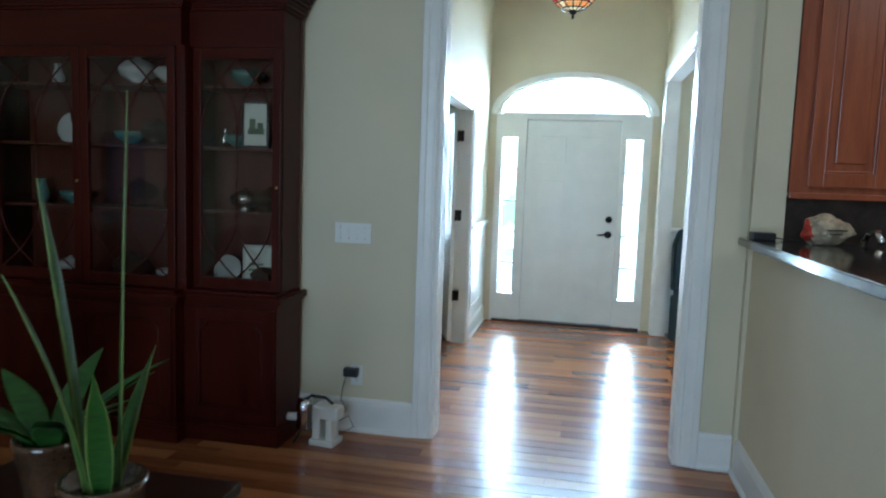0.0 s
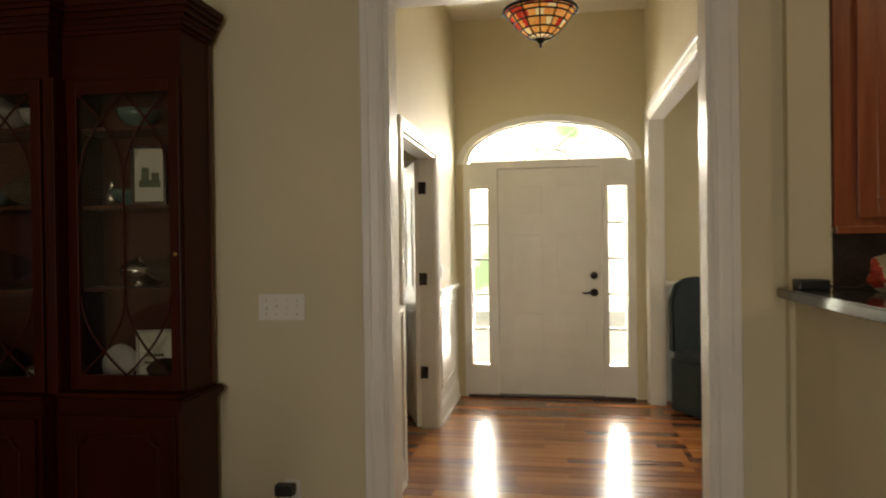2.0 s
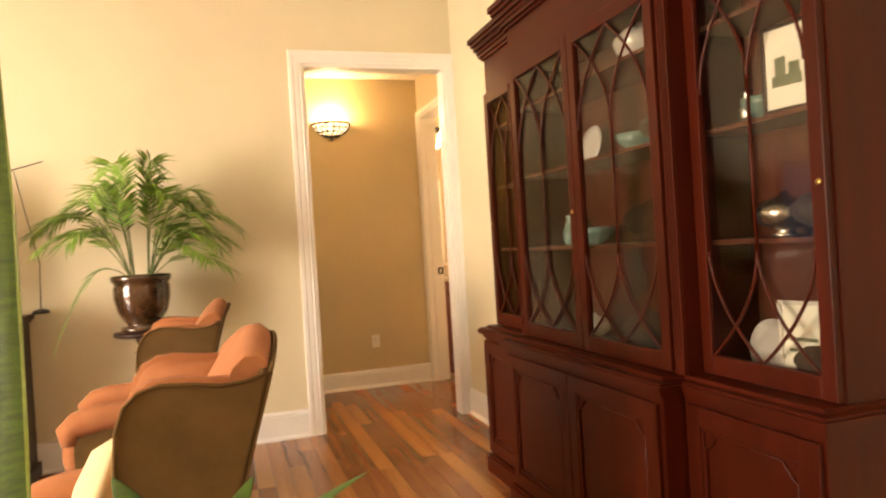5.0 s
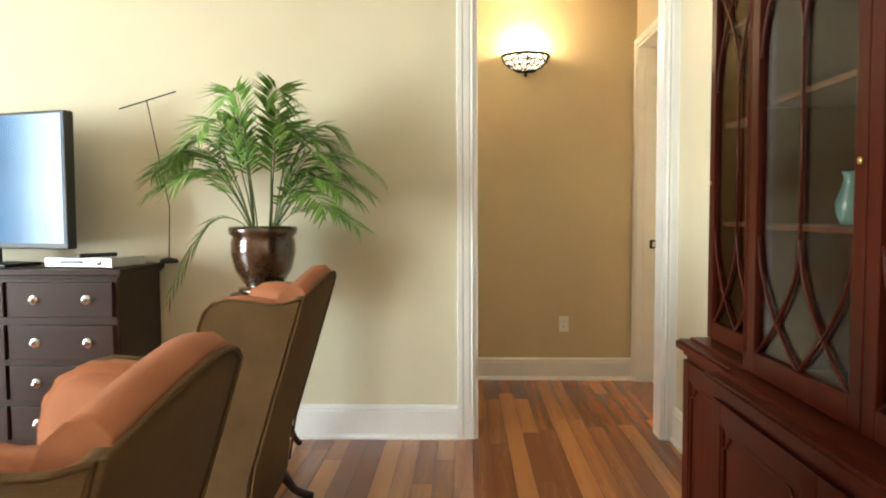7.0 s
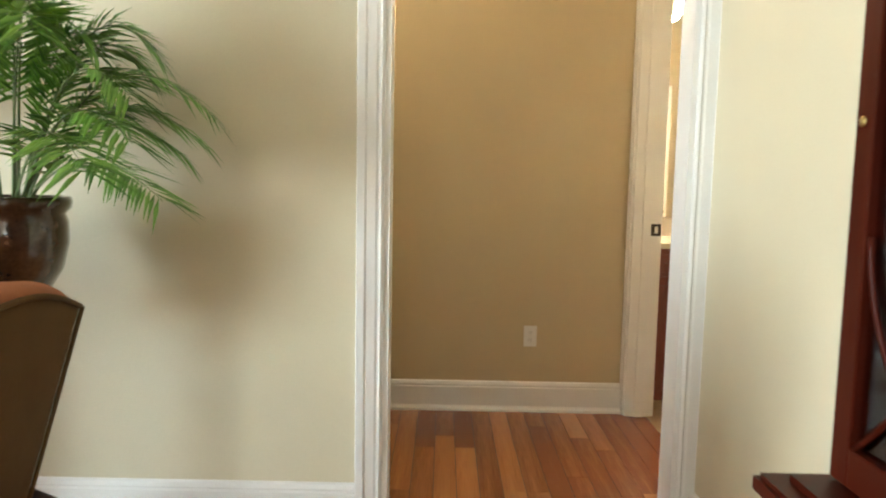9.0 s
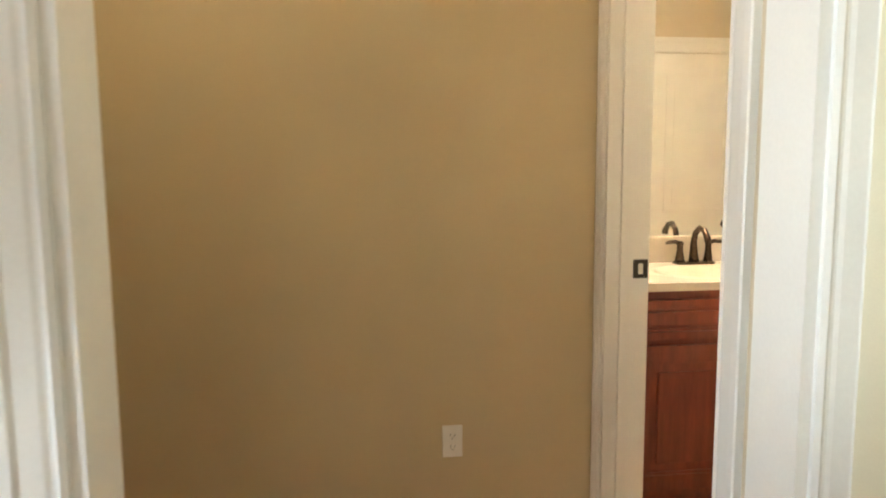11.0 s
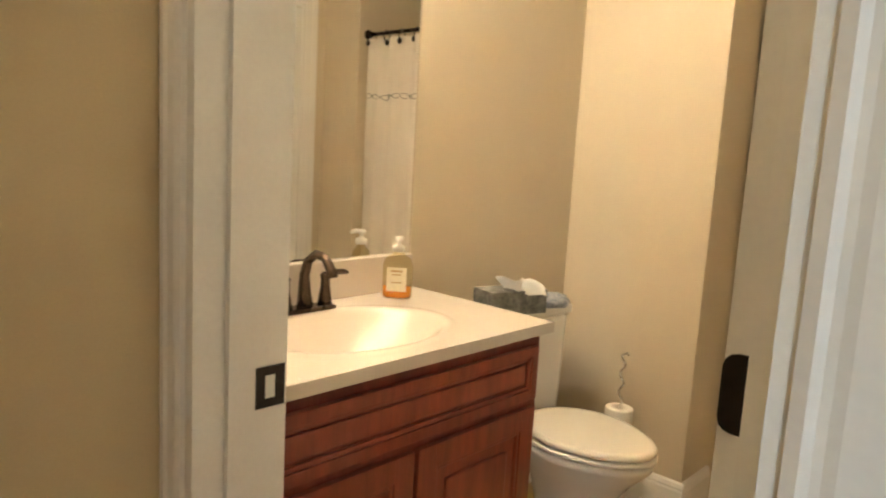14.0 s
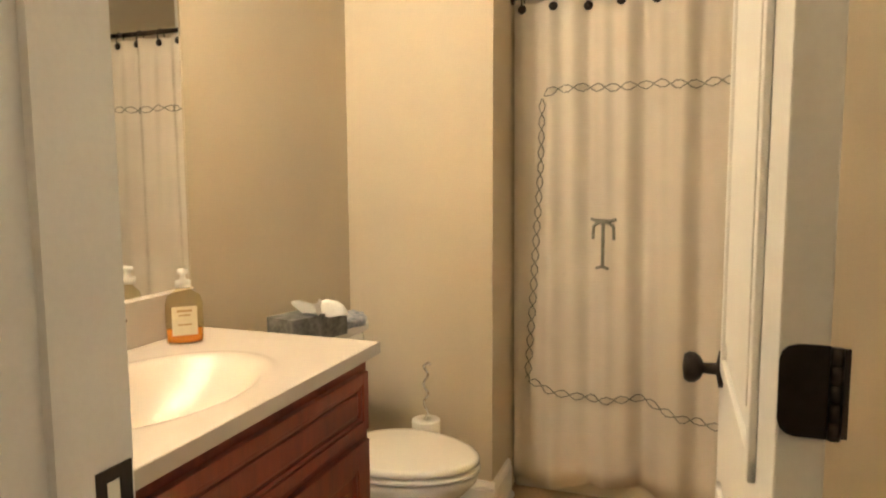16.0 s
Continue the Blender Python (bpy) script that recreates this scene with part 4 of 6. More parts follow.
# television, chest and small electronics
chest = thing("chest_of_drawers", (-4.42, 0.7, 0), "dark wooden chest with drawers and round knobs", "chest of drawers", turn=90)
b = bmesh.new()
box(b, -0.55, 0.55, -0.46, 0.0, 0.08, 0.95, 0.006)
part("body", b, DARKWOOD, chest)
b = bmesh.new()
box(b, -0.58, 0.58, -0.49, 0.0, 0.955, 0.985, 0.006)
box(b, -0.565, 0.565, -0.475, 0.0, 0.94, 0.955, 0.004)
part("top", b, DARKWOOD, chest)
boxes("plinth", DARKWOOD, chest, (-0.57, 0.57, -0.48, 0.0, 0.0, 0.085), bev=0.006)
for z in (0.14, 0.34, 0.54, 0.75):
    for x0, x1 in ((-0.53, -0.01), (0.01, 0.53)):
        b = bmesh.new()
        box(b, x0, x1, -0.478, -0.455, z, z + 0.17, 0.004)
        d = part("drawer", b, DARKWOOD, chest)
        for kx in (x0 + 0.13, x1 - 0.13):
            b = bmesh.new()
            lathe(b, [(0, 0), (0.026, 0), (0.026, 0.003), (0.018, 0.005), (0.008, 0.006), (0.007, 0.016), (0.014, 0.022), (0.012, 0.028), (0, 0.03)], 16)
            b.transform(pose(kx, -0.478, z + 0.085, 90, 0, 0))
            part("knob", b, SILVER, d, "round antique silver knob")
tv = thing("television", (-4.2, 0.47, 0.985), "black flat television showing a blue picture", "television", turn=75)
b = bmesh.new()
box(b, -0.52, 0.52, -0.03, 0.03, 0.09, 0.78, 0.008)
part("case", b, BLACKP, tv)
b = bmesh.new()
box(b, -0.5, 0.5, -0.0335, -0.0305, 0.12, 0.765)
SCR = bpy.data.materials.new("blue_screen")
SCR.use_nodes = True
sn, sl = SCR.node_tree.nodes, SCR.node_tree.links
tc = sn.new("ShaderNodeTexCoord")
nz = sn.new("ShaderNodeTexNoise")
nz.inputs["Scale"].default_value = 3
rampn = sn.new("ShaderNodeValToRGB")
rampn.color_ramp.elements[0].color, rampn.color_ramp.elements[1].color = (0.005, 0.1, 0.4, 1), (0.15, 0.55, 1, 1)
sl.new(tc.outputs["Object"], nz.inputs["Vector"])
sl.new(nz.outputs["Fac"], rampn.inputs["Fac"])
sl.new(rampn.outputs["Color"], sn["Principled BSDF"].inputs["Emission Color"])
sn["Principled BSDF"].inputs["Emission Strength"].default_value = 0.1
sn["Principled BSDF"].inputs["Base Color"].default_value = (0.01, 0.012, 0.015, 1)
sn["Principled BSDF"].inputs["Roughness"].default_value = 0.15
part("screen", b, SCR, tv, "lit blue screen")
b = bmesh.new()
box(b, -0.2, 0.2, -0.11, 0.11, 0.0, 0.015, 0.005)
box(b, -0.04, 0.04, -0.02, 0.02, 0.01, 0.1, 0.005)
part("foot", b, BLACKP, tv)
dvd = thing("video_player", (-4.12, 1.06, 0.985), "silver video player on the chest", "video player", turn=80)
boxes("case", mat("silver_plastic", (0.5, 0.5, 0.5), 0.35, metal=0.3), dvd, (-0.19, 0.19, -0.13, 0.13, 0.006, 0.052), bev=0.004)
boxes("tray", BLACKP, dvd, (-0.1, 0.03, -0.133, -0.128, 0.022, 0.038))
b = bmesh.new()
lathe(b, [(0, 0), (0.014, 0), (0.012, 0.008), (0, 0.009)], 14)
b.transform(pose(0.12, -0.13, 0.03, 90, 0, 0))
part("dial", b, CHROME, dvd)
for x in (-0.16, 0.16):
    boxes("foot", BLACKP, dvd, (x - 0.015, x + 0.015, -0.1, -0.07, 0, 0.006), (x - 0.015, x + 0.015, 0.07, 0.1, 0, 0.006))
rm = thing("remote_control", (-4.06, 1.1, 1.037), "black remote control on the video player", "remote control", turn=50)
boxes("body", BLACKP, rm, (-0.02, 0.02, -0.09, 0.09, 0, 0.02), bev=0.006)
ant = thing("antenna", (-4.36, 1.33, 0.985), "thin indoor antenna with crossbar behind the palm", "antenna")
b = bmesh.new()
lathe(b, [(0, 0), (0.05, 0), (0.045, 0.02), (0.01, 0.03), (0, 0.03)], 16)
part("base", b, BLACKP, ant)
b = bmesh.new()
tube(b, [(0, 0, 0.02), (0, 0.01, 0.3), (0, -0.1, 0.87)], 0.003, 6)
part("mast", b, BLACKP, ant)
b = bmesh.new()
tube(b, [(0, -0.25, 0.83), (0, 0.06, 0.92)], 0.004, 6)
part("crossbar", b, BLACKP, ant)

# foreground plants on a low table
table = thing("side_table", (-0.93, 2.1, 0), "low dark wooden table holding potted plants", "table")
b = bmesh.new()
box(b, -0.42, 0.42, -0.42, 0.42, 0.36, 0.4, 0.008)
part("top", b, DARKWOOD, table)
boxes("apron", DARKWOOD, table, (-0.38, 0.38, -0.38, -0.36, 0.28, 0.36), (-0.38, 0.38, 0.36, 0.38, 0.28, 0.36), (-0.38, -0.36, -0.36, 0.36, 0.28, 0.36), (0.36, 0.38, -0.36, 0.36, 0.28, 0.36))
for x in (-0.36, 0.36):
    for y_ in (-0.36, 0.36):
        b = bmesh.new()
        box(b, x - 0.025, x + 0.025, y_ - 0.025, y_ + 0.025, 0, 0.36, 0.004)
        part("leg", b, DARKWOOD, table)
SNAKE = mat("snake_plant_leaf", (0.045, 0.12, 0.012), 0.45, var=0.3, scale=10, alt=(0.014, 0.045, 0.01), stretch=(2, 2, 12))
SNAKEY = mat("snake_leaf_margin", (0.14, 0.2, 0.04), 0.45, var=0.2, scale=20)


def potted(at, label, leaves, potr, broad):
    pl = thing("potted_plant", at, label, "potted plant")
    b = bmesh.new()
    lathe(b, [(0, 0), (potr * 0.7, 0), (potr * 0.75, 0.02), (potr, 0.15), (potr * 1.05, 0.16), (potr * 1.05, 0.18), (potr * 0.93, 0.18), (potr * 0.9, 0.15), (0, 0.145)], 28)
    part("pot", b, GLAZE, pl)
    for lf in leaves:
        az, ln, wd, tilt, curl = lf
        b = bmesh.new()
        base = Vector((0.04 * math.cos(az), 0.04 * math.sin(az), 0.14))
        out = Vector((math.cos(az), math.sin(az), 0))
        side = Vector((-math.sin(az), math.cos(az), 0))
        n_, rows = 18, []
        for i in range(n_ + 1):
            f = i / n_
            c = base + out * (tilt * ln * f + curl * ln * f * f) + Vector((0, 0, ln * (f - (0.5 * curl * f * f if broad else 0))))
            w = wd * (0.55 + 0.45 * math.sin(math.pi * min(1, f * 1.15) ** 0.8)) * (1 - max(0, f - 0.72) / 0.28) ** 0.8 if not broad else wd * math.sin(math.pi * min(1, 0.08 + f * 0.92)) ** 0.8
            tw = side * math.cos(0.5 * f) + out * math.sin(0.5 * f)
            fold = out * (-0.22 * w)
            row = [c - tw * w, c - tw * w * 0.8 + fold * 0.5, c + fold, c + tw * w * 0.8 + fold * 0.5, c + tw * w]
            rows.append([b.verts.new(v) for v in row] + [b.verts.new(v + out * 0.004) for v in row[::-1]])
        for p, q in zip(rows, rows[1:]):
            for k in range(10):
                fc = b.faces.new((p[k], p[(k + 1) % 10], q[(k + 1) % 10], q[k]))
                fc.smooth = True
                fc.material_index = 1 if (not broad and k in (0, 3, 5, 8, 4, 9)) else 0
        b.faces.new(rows[0])
        part("leaf", b, (SNAKE, SNAKEY), pl)
    return pl


potted((-0.695, 2.085, 0.4), "tall variegated snake plant in a brown pot", [(0.9, 1.09, 0.021, 0.03, 0.0), (3.6, 0.85, 0.026, 0.06, 0.06), (4.2, 0.62, 0.035, 0.15, 0.15), (5.3, 0.4, 0.035, 0.3, 0.2), (1.5, 0.36, 0.03, 0.3, 0.2)], 0.11, False)
potted((-1.05, 2.3, 0.4), "leafy green plant in a low pot", [(k * 0.9, 0.22 + 0.05 * (k % 3), 0.045, 0.5, 0.55) for k in range(14)], 0.1, True)

# ---- entry, kitchen and dining things ----
AMBER = mat("amber_art_glass", (0.8, 0.42, 0.12), 0.2, var=0.25, scale=14, alt=(0.75, 0.1, 0.04), emit=0.4)
REDGL = mat("red_art_glass", (0.7, 0.05, 0.03), 0.2, var=0.2, scale=14, emit=0.3)
CREAMGL = mat("cream_art_glass", (0.85, 0.7, 0.4), 0.2, var=0.2, scale=14, emit=0.5)
LEAD = mat("dark_leading", (0.02, 0.016, 0.012), 0.5, metal=0.6)

pend = thing("pendant_lamp", (0.425, 5.7, 0.0), "stained glass bowl pendant in amber and red", "pendant lamp")
PP = [(0.035, 2.675), (0.08, 2.69), (0.125, 2.725), (0.165, 2.77), (0.195, 2.81), (0.215, 2.835), (0.23, 2.85)]
SEG = 24
rl = random.Random(11)
for k in range(len(PP) - 1):
    (r0, z0), (r1, z1) = PP[k], PP[k + 1]
    for s in range(SEG):
        a0, a1 = 2 * math.pi * s / SEG, 2 * math.pi * (s + 1) / SEG
        off = (0.5 if k % 2 else 0) * 2 * math.pi / SEG
        b = bmesh.new()
        v = [b.verts.new((r * math.cos(a + off), r * math.sin(a + off), z)) for r, z, a in ((r0, z0, a0 + 0.012), (r0, z0, a1 - 0.012), (r1, z1, a1 - 0.012), (r1, z1, a0 + 0.012))]
        f = b.faces.new(v)
        e = bmesh.ops.extrude_face_region(b, geom=[f])
        for q in e["geom"]:
            if isinstance(q, bmesh.types.BMVert):
                q.co.x *= 0.985
                q.co.y *= 0.985
        bmesh.ops.recalc_face_normals(b, faces=b.faces[:])
        part("glass_piece", b, CREAMGL if k == 0 else rl.choice((AMBER, AMBER, REDGL, CREAMGL)) if k < 5 else rl.choice((AMBER, REDGL)), pend)
for s in range(0, SEG, 2):
    b = bmesh.new()
    a = 2 * math.pi * s / SEG
    tube(b, [(r * 1.01 * math.cos(a), r * 1.01 * math.sin(a), z) for r, z in PP], 0.005, 5)
    part("rib", b, LEAD, pend)
for r, z in PP[1:]:
    b = bmesh.new()
    tube(b, [(r * 1.005 * math.cos(2 * math.pi * s / 36), r * 1.005 * math.sin(2 * math.pi * s / 36), z) for s in range(37)], 0.0055 if z < 2.84 else 0.011, 6)
    part("lead_ring", b, LEAD, pend)
b = bmesh.new()
lathe(b, [(0, 2.615), (0.008, 2.62), (0.012, 2.632), (0.006, 2.642), (0.022, 2.655), (0.03, 2.668), (0.038, 2.68), (0, 2.685)], 16)
part("finial", b, LEAD, pend, "dark metal finial")
for s in range(3):
    a = 2 * math.pi * s / 3 + 0.4
    b = bmesh.new()
    p0, p1 = Vector((0.225 * math.cos(a), 0.225 * math.sin(a), 2.85)), Vector((0, 0, 3.2))
    tube(b, [p0.lerp(p1, i / 12) + Vector((0.004 * (i % 2), 0.004 * ((i + 1) % 2), 0)) for i in range(13)], 0.004, 5)
    part("chain", b, LEAD, pend)
b = bmesh.new()
lathe(b, [(0, 3.19), (0.008, 3.19), (0.008, 3.36), (0.06, 3.375), (0.065, 3.4), (0, 3.4)], 18)
part("canopy", b, LEAD, pend)

# study door standing open
leaf = thing("study_door", (-0.515, 6.325, 0), "white panelled study door standing wide open", "door", turn=110)
b = bmesh.new()
box(b, -0.86 + 0.86, 0.86, -0.02, 0.02, 0.012, 2.0)
part("leaf", b, WHITE, leaf)
for z0, z1 in ((0.2, 0.9), (1.02, 1.86)):
    for x0, x1 in ((0.1, 0.4), (0.46, 0.76)):
        for sg in (1, -1):
            b = bmesh.new()
            box(b, x0, x1, sg * 0.02, sg * 0.023, z0, z1, 0.001)
            box(b, x0 + 0.04, x1 - 0.04, sg * 0.022, sg * 0.028, z0 + 0.04, z1 - 0.04, 0.002)
            part("panel", b, WHITE, leaf)
for z in (0.42, 1.12, 1.8):
    h = thing("door_hinge", (-0.497, 6.318, z), "dark bronze butt hinge on the white jamb", "hinge", "study door hinges")
    b = bmesh.new()
    box(b, 0.004, 0.05, 0.004, 0.0075, -0.045, 0.045, 0.003)
    part("leaf_plate", b, BRONZE, h)
    b = bmesh.new()
    lathe(b, [(0, -0.05), (0.005, -0.048), (0.0075, -0.045), (0.0075, 0.045), (0.005, 0.048), (0, 0.05)], 10)
    part("knuckle", b, BRONZE, h)
cab = thing("study_cabinet", (-1.2, 7.15, 0), "dark low cabinet below the study window", "cabinet")
boxes("body", DARKWOOD, cab, (-0.5, 0.5, -0.2, 0.2, 0.0, 0.86), bev=0.006)
boxes("top", DARKWOOD, cab, (-0.53, 0.53, -0.23, 0.22, 0.862, 0.89), bev=0.005)
for x in (-0.25, 0.25):
    frame_door("door", cab, x - 0.23, x + 0.23, 0.1, 0.82, -0.2, DARKWOOD)
ob = vessel("teal_vase", VASE, mat("teal_glaze", (0.02, 0.3, 0.33), 0.2, var=0.2, coat=0.4), 0, 0, 0, 1.0, "small teal vase on the study cabinet", "vase")
ob.location = (-0.78, 7.1, 0.89)

# dining chair
CHB = mat("dark_teal_fabric", (0.015, 0.03, 0.035), 0.8, var=0.2, scale=12, bump=0.3, bscale=200)
dc = thing("dining_chair", (1.74, 6.95, 0), "dark teal skirted high-back dining chair", "chair", turn=25)
b = bmesh.new()
box(b, -0.24, 0.24, -0.24, 0.22, 0.42, 0.5, 0.03)
part("seat", b, CHB, dc)
boxes("skirt", CHB, dc, (-0.235, 0.235, -0.235, 0.26, 0.015, 0.43), bev=0.015)
b = bmesh.new()
prism(b, [(-0.24, 0.48), (0.24, 0.48), (0.25, 0.9), (0.2, 1.03), (0.1, 1.075), (0, 1.085), (-0.1, 1.075), (-0.2, 1.03), (-0.25, 0.9)], "y", 0.2, 0.27)
bmesh.ops.bevel(b, geom=b.edges[:], offset=0.012, segments=2, affect="EDGES")
part("backrest", b, CHB, dc)
for x in (-0.2, 0.2):
    for y_ in (-0.2, 0.2):
        b = bmesh.new()
        tube(b, [(x, y_, 0.43), (x * 1.05, y_ * 1.1, 0.0)], [0.022, 0.014], 8)
        part("leg", b, DARKWOOD, dc)

# wall plates


def plate(name, at, turn, gangs, label, kind_):
    w = 0.07 + 0.046 * (gangs - 1)
    p = thing(name, at, label, kind_, turn=turn)
    b = bmesh.new()
    box(b, -w / 2, w / 2, -0.006, 0, -0.057, 0.057, 0.003)
    part("cover", b, PLASTIC, p)
    for g in range(gangs):
        x = -w / 2 + 0.035 + 0.046 * g
        if name == "light_switch":
            b = bmesh.new()
            box(b, x - 0.005, x + 0.005, -0.0075, -0.006, -0.012, 0.012)
            box(b, x - 0.004, x + 0.004, -0.018, -0.006, 0.001 if g % 2 else -0.009, 0.01 if g % 2 else 0.0, 0.001)
            part("toggle", b, PLASTIC, p)
            for z in (-0.03, 0.03):
                b = bmesh.new()
                lathe(b, [(0, 0), (0.0032, 0), (0.002, 0.001), (0, 0.001)], 8)
                b.transform(pose(x, -0.006, z, 90, 0, 0))
                part("screw", b, CHROME, p)
        else:
            for z in (-0.02, 0.02):
                b = bmesh.new()
                box(b, x - 0.017, x + 0.017, -0.0085, -0.006, z - 0.014, z + 0.014, 0.002)
                d = part("socket", b, PLASTIC, p)
                boxes("slot", SLOT, d, (x - 0.008, x - 0.006, -0.0092, -0.0085, z - 0.001, z + 0.008), (x + 0.006, x + 0.008, -0.0092, -0.0085, z - 0.001, z + 0.008), (x - 0.002, x + 0.002, -0.0092, -0.0085, z - 0.01, z - 0.006))
    return p


plate("light_switch", (-0.665, FY, 1.115), 0, 4, "white four-gang light switch plate on cream wall", "light switch")
plate("wall_outlet", (-0.625, FY, 0.32), 0, 1, "white wall outlet with a black plug", "outlet")
plate("wall_outlet", (-5.8, 3.67, 0.418), 90, 1, "white double outlet on the tan hall wall", "outlet")
plate("light_switch", (-0.385, 6.62, 1.16), 90, 1, "white light switch beside the study door", "light switch")
ad = thing("power_adapter", (-0.645, FY - 0.01, 0.34), "black plug-in power adapter in the outlet", "power adapter")
boxes("body", BLACKP, ad, (-0.045, 0.035, -0.045, 0.0, -0.022, 0.026), bev=0.006)
b = bmesh.new()
tube(b, [(-0.03, -0.03, -0.02), (-0.045, -0.04, -0.08), (-0.05, -0.05, -0.15), (-0.015, -0.06, -0.2), (-0.06, -0.09, -0.26), (-0.03, -0.14, -0.24), (0.03, -0.15, -0.2), (0.06, -0.15, -0.26), (0.0, -0.17, -0.29), (-0.06, -0.2, -0.26)], 0.0025, 6)
part("cord", b, BLACKP, ad)
dv = thing("small_appliance", (-0.72, 3.86, 0), "small white plastic appliance with steel cylinder on floor", "appliance", turn=-8)
b = bmesh.new()
box(b, -0.07, 0.07, -0.06, 0.06, 0.0, 0.03, 0.006)
box(b, -0.06, -0.015, -0.045, 0.045, 0.03, 0.2, 0.008)
box(b, 0.02, 0.055, -0.045, 0.045, 0.03, 0.14, 0.006)
box(b, -0.06, 0.085, -0.045, 0.045, 0.14, 0.21, 0.012)
part("body", b, PLASTIC, dv)
b = bmesh.new()
lathe(b, [(0, -0.06), (0.038, -0.06), (0.045, -0.05), (0.045, 0.08), (0.04, 0.1), (0, 0.105)], 18, at=(-0.13, 0, 0.12))
part("cylinder", b, CHROME, dv, "steel cylinder")
b = bmesh.new()
tube(b, [(-0.15, 0, 0.12), (-0.27, 0, 0.11)], [0.022, 0.022], 12)
part("nozzle", b, PLASTIC, dv)
b = bmesh.new()
tube(b, [(-0.13, 0.0, 0.22), (-0.1, 0.02, 0.24), (-0.02, 0.03, 0.235), (0.03, 0.02, 0.21)], 0.008, 8)
tube(b, [(-0.13, -0.03, 0.07), (-0.14, -0.06, 0.03), (-0.15, -0.08, 0.006)], 0.006, 6)
part("hose", b, BLACKP, dv)

# kitchen bar and cabinets
b = bmesh.new()
prism(b, [(1.31, 4.0), (1.29, 3.95), (1.29, 0.6), (1.74, 0.6), (1.74, 4.0)], "z", 1.162, 1.2)
bmesh.ops.bevel(b, geom=b.edges[:], offset=0.006, segments=2, affect="EDGES")
ob = part("bar_top", b, STONE, None)
tagged(ob, "polished dark green granite bar top on half wall", "countertop")
b = bmesh.new()
box(b, 1.52, 4.7, 3.7, 4.318, 0.88, 0.915, 0.004)
tagged(part("kitchen_counter", b, STONE, None), "dark granite kitchen worktop along the wall", "countertop")
b = bmesh.new()
box(b, 1.52, 4.7, 4.305, 4.319, 0.915, 1.4)
tagged(part("backsplash", b, BRICKB, None), "dark tiled backsplash under wall cabinets", "backsplash", kind="structure")
base = thing("kitchen_base_unit", (3.1, 4.3, 0), "cherry wood kitchen base cabinets under the worktop", "cabinet")
boxes("body", KCHERRY, base, (-1.57, 1.58, -0.56, 0.0, 0.1, 0.879))
for k in range(6):
    frame_door("door", base, -1.55 + 0.52 * k, -1.05 + 0.52 * k, 0.13, 0.85, -0.56, KCHERRY)
for k in range(3):
    up = thing("wall_cabinet", (1.515 + 0.8 * k, 4.318, 1.42), "cherry wood kitchen wall cabinet with raised panel doors", "wall cabinet", "kitchen wall cabinets")
    b = bmesh.new()
    box(b, 0.0, 0.798, -0.3, 0.0, 0.0, 1.05)
    part("body", b, KCHERRY, up)
    frame_door("door", up, 0.075, 0.425, 0.03, 1.02, -0.3, KCHERRY, 0.065, 0.02)
    frame_door("door", up, 0.435, 0.79, 0.03, 1.02, -0.3, KCHERRY, 0.065, 0.02)
    boxes("light_rail", KCHERRY, up, (0.0, 0.798, -0.318, -0.29, -0.028, 0.0), bev=0.004)
hub = thing("black_box", (1.37, 3.84, 1.2), "small black plastic box with cord on the bar", "device")
boxes("case", BLACKP, hub, (-0.05, 0.05, -0.04, 0.04, 0, 0.035), bev=0.005)
b = bmesh.new()
tube(b, [(0.05, 0, 0.015), (0.09, 0.01, 0.006), (0.15, -0.01, 0.006), (0.2, 0.02, 0.02), (0.26, 0.03, 0.02)], 0.003, 6)
part("cord", b, BLACKP, hub)
bag = thing("snack_bag", (1.6, 3.7, 1.2), "crumpled beige and red foil snack bag on bar", "bag", turn=20)
b = bmesh.new()
bmesh.ops.create_icosphere(b, subdivisions=4, radius=1)
for v in b.verts:
    n_ = noise.noise(v.co * 2.2) * 0.16 + noise.noise(v.co * 6) * 0.07
    s_ = 1 + n_
    v.co = Vector((v.co.x * 0.115 * s_, v.co.y * 0.065 * s_, max(0.002, 0.06 + v.co.z * (0.066 - 0.03 * v.co.x) * s_)))
for f in b.faces:
    f.smooth = False
    f.material_index = 1 if f.calc_center_median().x < -0.1 else 0
part("pouch", b, (mat("white_foil", (0.5, 0.42, 0.3), 0.35, metal=0.3, var=0.2, scale=30), mat("red_foil", (0.5, 0.05, 0.03), 0.3, metal=0.3)), bag)
b = bmesh.new()
box(b, -0.06, 0.03, -0.073, -0.068, 0.064, 0.07)
box(b, -0.05, 0.01, -0.073, -0.068, 0.048, 0.053)
part("lettering", b, SLOT, bag)
wb = thing("white_box", (1.9, 3.75, 0.915), "white cardboard box on the kitchen worktop", "box")
boxes("carton", PLASTIC, wb, (-0.08, 0.08, -0.06, 0.06, 0, 0.2), bev=0.002)
fc = thing("kitchen_faucet", (1.83, 3.95, 0.915), "tall chrome kitchen faucet", "faucet")
b = bmesh.new()
tube(b, [(0, 0, 0), (0, 0, 0.28), (0.01, -0.03, 0.33), (0.02, -0.1, 0.34), (0.02, -0.15, 0.3)], 0.014, 10)
part("spout", b, CHROME, fc)
b = bmesh.new()
lathe(b, [(0, 0), (0.03, 0), (0.03, 0.02), (0.02, 0.03), (0, 0.03)], 14)
part("base", b, CHROME, fc)

